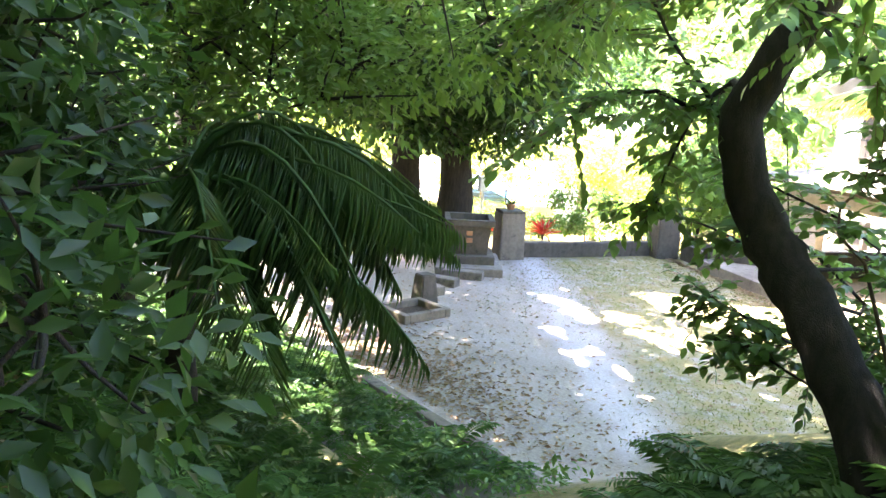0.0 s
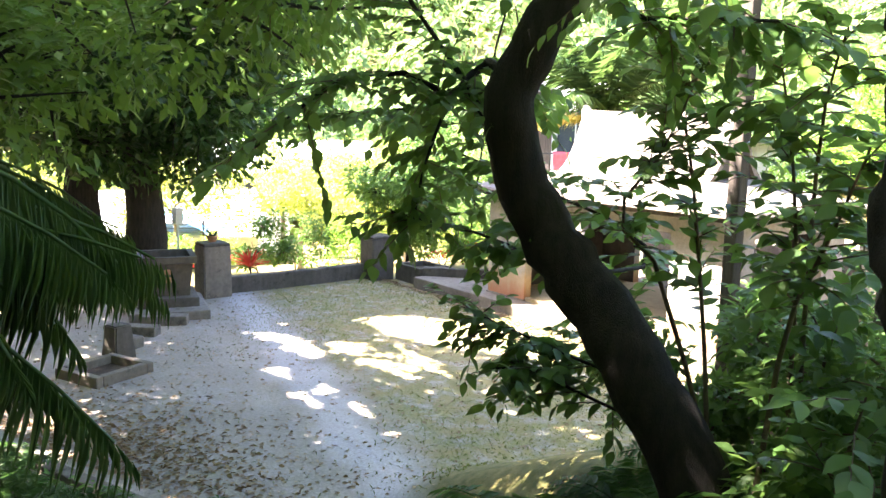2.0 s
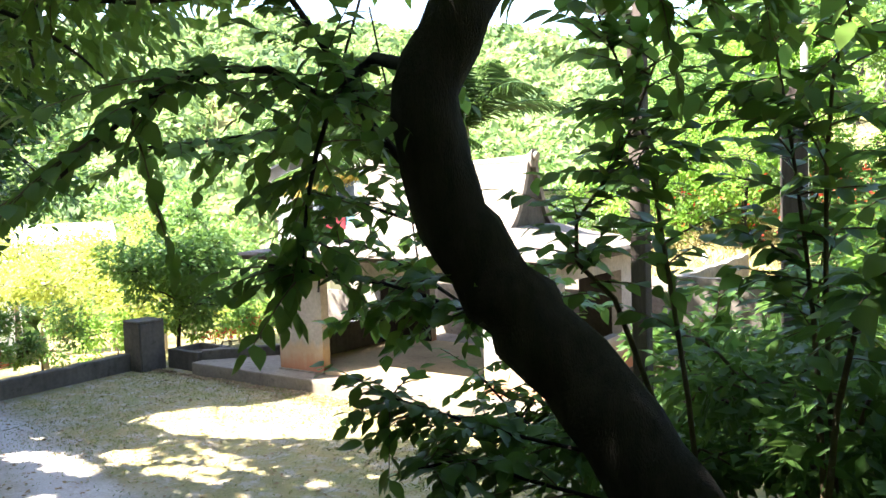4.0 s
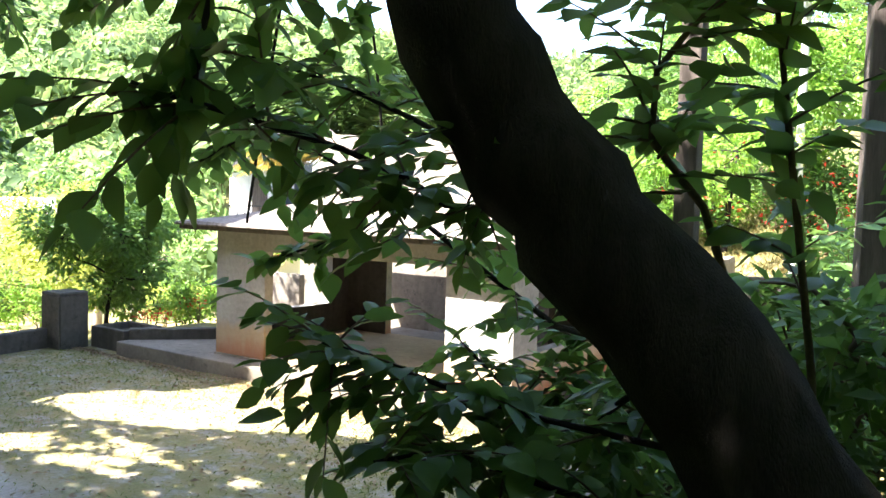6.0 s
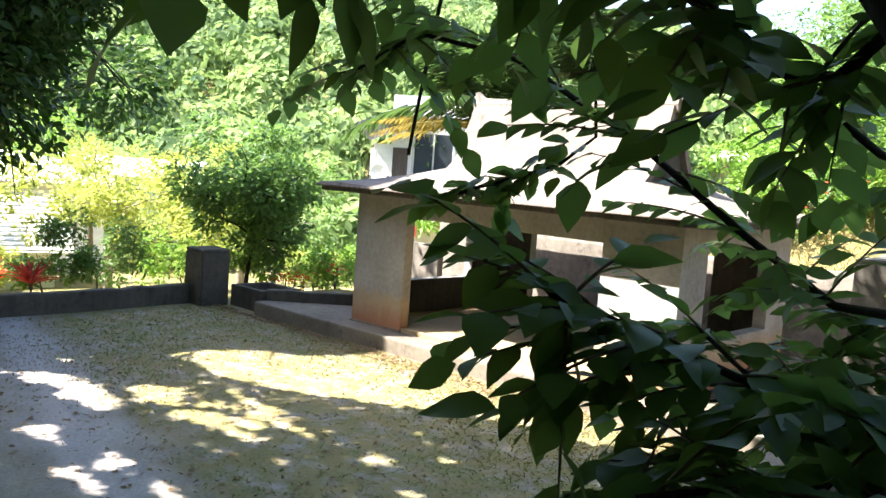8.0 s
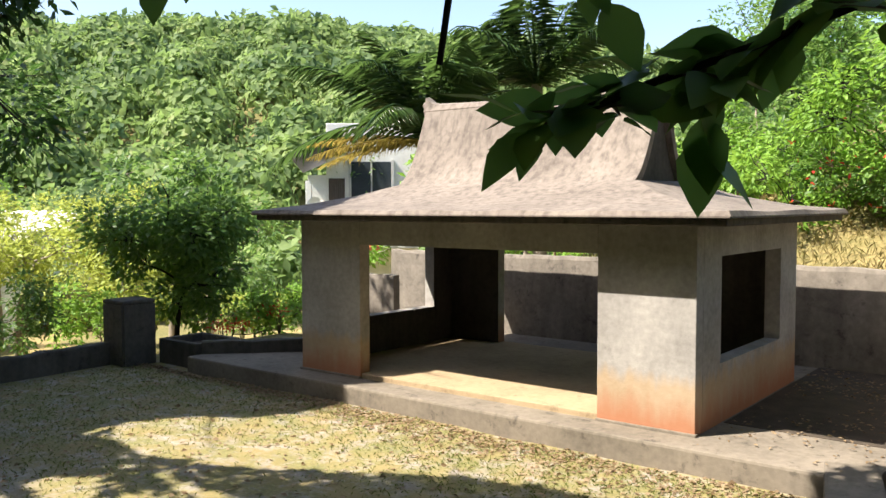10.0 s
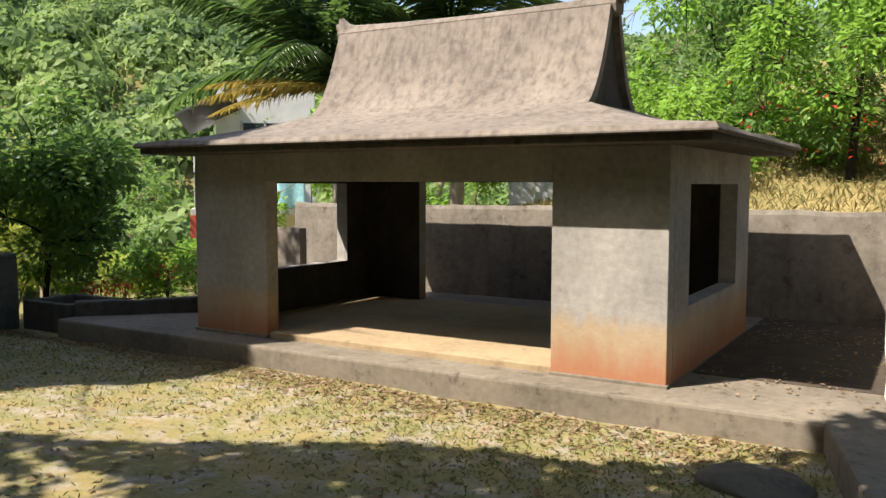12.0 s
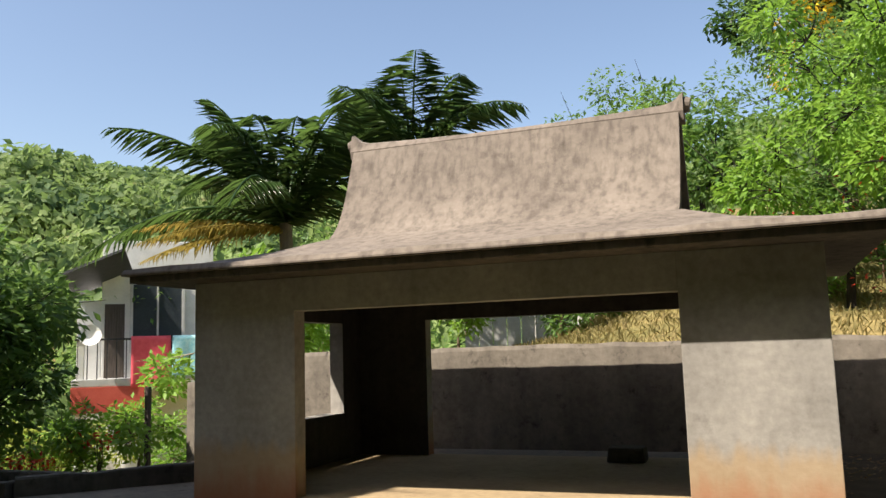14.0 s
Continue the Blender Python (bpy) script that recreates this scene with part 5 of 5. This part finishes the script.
clump_tree("flowering_tree", "tall tree covered with yellow blossom", (1.3, 22, on_ground(1.3, 22)), 6.0, 0.15, c, rr, 2600, 0.22, M["flower_yellow"], M["bark"], 211)
rnd = R(212)
c = np.array([(x, y, 8.4 - 0.05 * x * x + 0.3 * rnd.rand()) for x, y in rnd.normal(size=(18, 2)) * (2.6, 1.6)])
clump_tree("umbrella_tree", "flat-topped airy tree on the skyline", (-5.4, 31, on_ground(-5.4, 31) + 1.4), 6.0, 0.16, c, np.full(18, 0.8), 4200, 0.26, M["leaf"], M["bark_pale"], 212)
c, rr = ball_of_clumps(R(213), 8, (0, 0, 0.5), (0.35, 0.25, 0.2), 0.2, 0.35)
clump_tree("wall_shrub", "bright shrub growing behind the garden wall", (-5.2, 6.0, on_ground(-5.2, 6.0)), 0.5, 0.03, c + (0, 0, 0.55), rr, 1300, 0.13, M["leaf_light"], M["stem"], 213, "shrub")

for k, (x, y, r, h) in enumerate(((3.9, -2.6, 0.8, 0.8), (5.0, -1.6, 0.9, 0.9), (4.4, 0.4, 0.9, 0.9), (6.2, -2.8, 1.0, 1.1), (3.6, 2.0, 0.8, 0.8), (5.6, 1.6, 1.0, 1.2), (7.4, -4.6, 1.0, 1.2), (7.6, -1.0, 1.1, 1.4))):
    c, rr = ball_of_clumps(R(230 + k), 11, (0, 0, h + 0.3), (r * 0.55, r * 0.55, h * 0.4), r * 0.3, r * 0.5)
    clump_tree("bank_shrub", "lush green shrub on the slope above the yard", (x, y, low(x, y)), h * 0.8, 0.03, c, rr, 2200, 0.13, M["leaf_light" if k % 2 else "leaf"], M["stem"], 230 + k, "shrub", 2)

for k, (x, y, r, h) in enumerate(((5.2, -6.5, 0.6, 0.7), (6.0, -6.2, 0.65, 0.7), (4.5, -6.4, 0.5, 0.5), (6.9, -6.9, 0.65, 0.7), (5.8, -7.3, 0.5, 0.5), (4.4, -5.2, 0.5, 0.6), (5.6, -5.0, 0.6, 0.8))):
    c, rr = ball_of_clumps(R(250 + k), 10, (0, 0, h + 0.1), (r * 0.6, r * 0.6, h * 0.35), r * 0.3, r * 0.5)
    clump_tree("bank_shrub", "low dark green shrub beside the stair", (x, y, low(x, y)), h * 0.7, 0.025, c, rr, 1800, 0.11, M["leaf"], M["stem"], 250 + k, "shrub", 2)

for k, (x, y, r, h) in enumerate(((0.2, 8.2, 0.9, 0.8), (1.4, 8.7, 1.0, 0.9), (2.5, 8.6, 1.0, 0.9), (-1.0, 8.7, 0.9, 0.7), (3.5, 8.2, 1.0, 1.0), (-4.0, 8.2, 0.8, 0.8), (-2.6, 8.7, 0.9, 0.8), (1.9, 10.2, 1.1, 1.2), (0.4, 10.4, 1.1, 1.1))):
    c, rr = ball_of_clumps(R(270 + k), 11, (0, 0, h + 0.1), (r * 0.6, r * 0.5, h * 0.4), r * 0.3, r * 0.5)
    clump_tree("bank_shrub", "leafy green shrub on the dry bank behind the wall", (x, y, low(x, y)), h * 0.8, 0.03, c, rr, 2400, 0.13, M["leaf" if k % 3 else "leaf_light"], M["stem"], 270 + k, "shrub", 2)

# ---- posts and lamp by the stair ----
lamp = thing("lamp_post", "dark square lamp post with a flat grey head", "lamp post", (4.05, -5.83, on_ground(4.05, -5.83)))
block("post", M["wood"], (-0.05, 0.05, -0.05, 0.05, -0.3, 4.0), lamp, "", 0.01)
b = block("lamp_head", M["grey"], (-0.30, 0.02, -0.07, 0.07, -0.02, 0.03), lamp, "flat grey lamp head", 0.02)
b.matrix_basis = pose(-0.05, 0, 3.25, 0, 8, 40)
gp = thing("timber_post", "square dark timber post beside the path", "post", (4.73, -4.86, on_ground(4.73, -4.86)), 20)
block("post", M["wood"], (-0.08, 0.08, -0.08, 0.08, -0.3, 2.78), gp, "", 0.012)
up = thing("utility_pole", "slim pale grey utility pole", "pole", (2.35, 5.75, on_ground(2.35, 5.75)))
v, f = tube([(0, 0, -0.3), (0, 0, 2), (0, 0, 4.2), (0, 0, 6.5)], [0.075, 0.07, 0.065, 0.055], 12)
bulk("pole", v, f, M["grey"], up, "", True)


# ---- houses ----
def balcony_house():
    ob = thing("balcony_house", "white two-storey house with a red band and washing on its balcony", "house", (-22.8, 15.5, -0.7), 41)
    ob.scale = (1.44, 1.44, 1.44)
    block("wall", M["white"], (0.55, 3.3, 1.1, 5.0, -3.5, 4.75), ob, "", 0.02)
    block("wall", M["white"], (0.0, 0.55, 1.1, 4.0, -3.5, 3.2), ob, "", 0.02)
    block("pillar", M["white"], (0.05, 0.22, 0.0, 0.16, -3.5, 3.0), ob, "", 0.01)
    block("balcony_floor", M["grey"], (-0.05, 3.3, -0.05, 1.1, 1.05, 1.22), ob, "", 0.01)
    block("band", M["red"], (-0.06, 1.6, -0.07, 0.02, 0.42, 1.04), ob, "red painted band", 0.01)
    block("lower_wall", M["white"], (1.15, 1.55, 0.1, 1.1, -3.5, 0.4), ob, "", 0.01)
    b = block("awning", M["metal"], (-0.35, 1.25, -0.4, 1.4, -0.03, 0.03), ob, "dark corrugated awning", 0.0)
    b.matrix_basis = pose(0, 0, 3.75, -14, -24, 0)
    for k in range(15):
        block("baluster", M["metal"], (0.06 + 0.22 * k, 0.085 + 0.22 * k, 0.0, 0.03, 1.22, 2.15), ob, "", 0)
    block("handrail", M["metal"], (0.0, 3.3, -0.02, 0.05, 2.15, 2.20), ob, "", 0.01)
    w = block("window", M["glass"], (1.3, 2.5, 1.06, 1.11, 1.9, 3.6), ob, "dark window", 0)
    for d in ((1.22, 1.30, 1.84, 3.66), (2.5, 2.58, 1.84, 3.66), (1.88, 1.93, 1.9, 3.6)):
        under(block("frame", M["grey"], (d[0], d[1], 1.03, 1.10, d[2], d[3]), None, "", 0.005), w)
    block("door", M["wood"], (0.62, 1.1, 1.06, 1.11, 1.22, 3.1), ob, "brown wooden door", 0)
    v, f = tube([(0.35, -0.1, 2.25), (0.35, -0.16, 2.27), (0.35, -0.2, 2.28)], [0.05, 0.2, 0.26], 16)
    bulk("dish", v, f, M["white"], ob, "white satellite dish", True)


def hanging_cloth(name, label, place, turn, w, h, material, seed):
    rnd = R(seed)
    ob = thing(name, label, "laundry", place, turn)
    nx, nz = 14, 12
    p = rnd.rand(2) * 6
    v = [(w * i / (nx - 1), 0.03 * math.sin(9 * i / nx + p[0]) * (0.3 + j / nz) + 0.01 * math.sin(3 * i + j), -h * j / (nz - 1)) for i in range(nx) for j in range(nz)]
    f = [(i * nz + j, (i + 1) * nz + j, (i + 1) * nz + j + 1, i * nz + j + 1) for i in range(nx - 1) for j in range(nz - 1)]
    c = bulk("cloth", v, f, material, ob, "", True)
    c.modifiers.new("thick", "SOLIDIFY").thickness = 0.012


balcony_house()
T41 = pose(-22.8, 15.5, -0.7, 0, 0, 41) @ Matrix.Scale(1.44, 4)
for x, w, h, mat, label in ((1.28, 0.92, 1.25, "cloth_red", "red blanket hung over the balcony rail to dry"), (2.24, 0.75, 1.0, "cloth_blue", "pale blue patterned towel hung over the balcony rail")):
    hanging_cloth("hanging_cloth", label, tuple(T41 @ Vector((x, -0.07, 2.24))), 41, 1.44 * w, 1.44 * h, M[mat], int(100 * x))


def gabled_house(label, place, turn, w, d, h, rise, wall, roof, ribs=0):
    ob = thing("house", label, "house", place, turn)
    block("wall", wall, (-w / 2, w / 2, -d / 2, d / 2, -3.0, h), ob, "", 0.02)
    for s in (1, -1):
        bm = bmesh.new()
        box(bm, -w / 2 - 0.4, w / 2 + 0.4, 0, math.hypot(d / 2 + 0.4, rise), -0.04, 0.04, 0)
        b = part("roof", bm, roof, ob)
        ang = math.degrees(math.atan2(rise, d / 2 + 0.4))
        b.matrix_basis = pose(0, -s * (d / 2 + 0.4), h, 0, 0, 0 if s > 0 else 180) @ pose(0, 0, 0, ang, 0, 0)
        for k in range(ribs):
            x = -w / 2 + w * (k + 0.5) / ribs
            r = under(new("rib", RIB), b)
            r.matrix_basis = pose(0, 0.12 + (math.hypot(d / 2 + 0.4, rise) - 0.2) * k / ribs, 0.05) @ Matrix.Diagonal((w + 0.7, 1, 1, 1))
    for x in np.arange(-w / 2 + 0.9, w / 2 - 0.5, 1.7):
        win = block("window", M["glass"], (x - 0.4, x + 0.4, -d / 2 - 0.03, -d / 2 + 0.02, h - 1.5, h - 0.5), ob, "dark window", 0)
        under(block("sill", M["grey"], (x - 0.46, x + 0.46, -d / 2 - 0.09, -d / 2 + 0.02, h - 1.58, h - 1.5), None, "", 0), win)
    return ob


rib_ob = part("rib_pattern", box(bmesh.new(), -0.5, 0.5, -0.05, 0.05, -0.02, 0.03, 0), M["grey"])
RIB = rib_ob.data
bpy.data.objects.remove(rib_ob)
gabled_house("low house with a ribbed pale grey roof", (-21.5, -2.2, 0), 75, 6.5, 5.0, -0.1, 1.3, M["white"], M["white"], 12)
gabled_house("long white house with a pale roof in the valley", (-47, 14.2, 0), 62, 13, 6, 1.2, 1.1, M["white"], M["white"], 0)
gabled_house("white house across the valley", (-33, 5.0, 0), 70, 6, 5, 1.2, 1.0, M["white"], M["grey"], 0)
gabled_house("small grey hut among the trees", (-6.2, 17, 1.6), 10, 1.6, 1.6, 2.2, 0.3, M["grey"], M["white"], 0)
tarp = thing("blue_tarp", "crumpled bright blue tarpaulin over a frame", "tarpaulin", (-18.6, -2.4, 0.5), 70)
v = [(0.18 * i - 1.0, 0.18 * j - 0.8, 0.28 * math.cos(0.5 * (i - 5)) + 0.05 * math.sin(2.1 * i + 1.3 * j)) for i in range(12) for j in range(10)]
f = [(i * 10 + j, (i + 1) * 10 + j, (i + 1) * 10 + j + 1, i * 10 + j + 1) for i in range(11) for j in range(9)]
bulk("sheet", v, f, M["tarp"], tarp, "", True)
for x in (-0.9, 0.9):
    block("pole", M["wood"], (x - 0.03, x + 0.03, -0.6, -0.54, -2.6, 0.05), tarp, "", 0)
shed = thing("metal_shed", "small shed of pale corrugated metal panels", "shed", (-5.5, 10.2, on_ground(-5.5, 10.2)), 15)
for k in range(7):
    block("panel", M["grey"], (0.30 * k - 1.0, 0.30 * k - 0.715, -0.04 - 0.03 * (k % 2), 0.0, -0.3, 2.1), shed, "", 0.008)
block("roof", M["metal"], (-1.2, 1.3, -0.35, 1.2, 2.1, 2.16), shed, "", 0.01)
block("side", M["grey"], (-1.0, -0.95, 0.0, 1.0, -0.3, 2.1), shed, "", 0)
block("side", M["grey"], (1.05, 1.1, 0.0, 1.0, -0.3, 2.1), shed, "", 0)

# ---- small things in and by the pavilion ----
rock = thing("rough_stone", "low rough dark stone block on the pavilion floor", "stone", (-2.05, 3.0, FLOOR))
bm = box(bmesh.new(), -0.22, 0.22, -0.16, 0.16, 0, 0.17, 0.03)
for v in bm.verts:
    v.co += Vector((noise.noise(v.co * 4), noise.noise(v.co * 5 + Vector((3, 1, 2))), 0)) * 0.03
part("stone", bm, M["brickish"], rock)
slabrock = thing("flat_rock", "flat worn slab of rock sunk in the lawn edge", "rock", (1.0, -1.35, 0.0), 15)
bm = bmesh.new()
bmesh.ops.create_icosphere(bm, subdivisions=3, radius=0.42)
for v in bm.verts:
    v.co = Vector((v.co.x * 0.95, v.co.y * 0.7, max(-0.05, v.co.z * 0.20 + 0.05 * noise.noise(v.co * 3))))
part("rock", bm, M["brickish"], slabrock, "", True)
box_sign = thing("meter_box", "small white box on a thin post beside the trees", "box", (-9.9, -5.2, 0))
block("post", M["pipe"], (-0.02, 0.02, -0.02, 0.02, -0.3, 1.5), box_sign, "", 0)
block("box", M["white"], (-0.12, 0.12, -0.08, 0.08, 1.5, 1.85), box_sign, "", 0.01)

# ---- litter and grass ----
rnd = R(300)


def on_terrace(n, rnd):
    x, y = rnd.uniform(-9.2, 1.6, n * 2), rnd.uniform(-9.5, -0.5, n * 2)
    ok = (kerb_side(x, y) < -0.15)
    return x[ok][:n], y[ok][:n]


def scatter_leaves(name, x, y, size, material, label, rnd, lift=0.012, tilt=0.35):
    n = len(x)
    z = height(x, y) + 0.010 * wave(x, y, 2.2, 11) + lift
    a = rnd.uniform(0, 6.28, n)
    go = np.stack([np.cos(a), np.sin(a), 0.15 * rnd.normal(size=n)], 1)
    v, f = leaves(np.stack([x, y, z], 1), go, faces_up(n, rnd, tilt), size * rnd.uniform(0.6, 1.2, n), False, 1.2)
    return tagged(bulk(name, v, f, material), label, "fallen leaves", kind="stuff")


x, y = on_terrace(2600, rnd)
scatter_leaves("leaf_litter", x, y, 0.075, M["dead"], "dry brown and tan leaves scattered over the terrace", rnd)
n = 2600
u, s = rnd.uniform(-9, 1.2, n), np.abs(rnd.normal(size=n)) * 0.45
scatter_leaves("leaf_drift", u, -0.48 - s * np.clip((u + 8) / 6, 0.2, 1), 0.07, M["dead"], "drift of dry leaves along the platform foot", rnd)
n = 3000
x = rnd.normal(size=n) * 1.5 - 2.2
y = -8.86 + 0.37 * x + 0.35 + np.abs(rnd.normal(size=n)) * 0.9
scatter_leaves("leaf_drift", x, y, 0.085, M["dead"], "drift of reddish brown leaves along the kerb", rnd)
n = 1200
x, y = rnd.uniform(0.1, 1.7, n), rnd.uniform(-0.35, 4.4, n)
keep = rnd.rand(n) < np.clip(0.15 + 0.2 * y, 0, 1)
ob = scatter_leaves("yard_litter", x[keep], y[keep], 0.06, M["dead"], "dry leaves on the concrete yard", rnd, PZ + 0.01)
# short sparse grass
n = 60000
x, y = on_terrace(n, rnd)
patch = wave(x, y, 0.9, 21) + 0.7 * (y + 0.12 * x + 5.0)
keep = rnd.rand(len(x)) < np.clip(0.25 + 0.22 * patch, 0.02, 0.95)
x, y = x[keep], y[keep]
z = height(x, y) + 0.010 * wave(x, y, 2.2, 11) - 0.003
m = len(x)
v, f = leaves(np.stack([x, y, z], 1), np.stack([rnd.normal(size=m), rnd.normal(size=m), np.full(m, 0.8)], 1), faces_up(m, rnd, 1.0), 0.042 * rnd.uniform(0.5, 1.4, m), False, 0.5)
tagged(bulk("lawn_grass", v, f, M["grass"]), "short sparse yellow-green grass and moss", "grass", kind="stuff")
# dry grass and weeds on the bank behind the wall
n = 11000
x, y = rnd.uniform(-5, 6, n), rnd.uniform(4.9, 12, n)
z = height(x, y) - 0.01
v, f = leaves(np.stack([x, y, z], 1), np.stack([rnd.normal(size=n) * 0.6, rnd.normal(size=n) * 0.6, np.ones(n)], 1), faces_up(n, rnd, 1.0), 0.16 * rnd.uniform(0.5, 1.4, n), False, 0.3)
tagged(bulk("bank_grass", v, f, M["straw"]), "dry straw-coloured grass on the bank", "grass", kind="stuff")
# undergrowth on the fern bank and the stair bank
n = 30000
x, y = rnd.uniform(-7, 9, n), rnd.uniform(-15, -5.5, n)
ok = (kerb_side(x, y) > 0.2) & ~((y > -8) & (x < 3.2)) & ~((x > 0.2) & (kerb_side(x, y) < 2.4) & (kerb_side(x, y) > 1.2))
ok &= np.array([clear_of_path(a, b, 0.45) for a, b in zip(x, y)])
x, y = x[ok], y[ok]
n = len(x)
z = height(x, y) + rnd.uniform(0, 0.28, n)
v, f = leaves(np.stack([x, y, z], 1), ways(n, rnd, 0.0), faces_up(n, rnd, 0.5), 0.10 * rnd.uniform(0.5, 1.3, n))
tagged(bulk("undergrowth", v, f, M["leaf"]), "low leafy undergrowth covering the shaded bank", "undergrowth", kind="stuff")

# ---- the wooded hills ----
rnd = R(400)
n = 3600
a = np.radians(rnd.uniform(62, 205, n))
r = 40 + 150 * rnd.rand(n) ** 0.75
x, y = r * np.cos(a), r * np.sin(a)
rad = rnd.uniform(1.6, 3.6, n) * (0.8 + r / 250)
z = height(x, y) + rad * 0.55
per = 160
d = rnd.normal(size=(n, per, 3))
d /= np.linalg.norm(d, axis=2, keepdims=True)
d[..., 2] = np.abs(d[..., 2]) * 1.1 - 0.25
at = np.stack([x, y, z], 1)[:, None] + d * (rad[:, None] * rnd.uniform(0.75, 1.1, (n, per)))[..., None]
go = np.cross(d, rnd.normal(size=(n, per, 3))) + 0.25 * d
v, f = leaves(at.reshape(-1, 3), go.reshape(-1, 3), d.reshape(-1, 3) + 0.35 * rnd.normal(size=(n * per, 3)), np.repeat(rad * 0.36, per) * rnd.uniform(0.6, 1.2, n * per), False, 1.3)
tagged(bulk("hill_forest", v, f, M["hill"]), "dense mixed green forest covering the hills", "forest", kind="stuff")
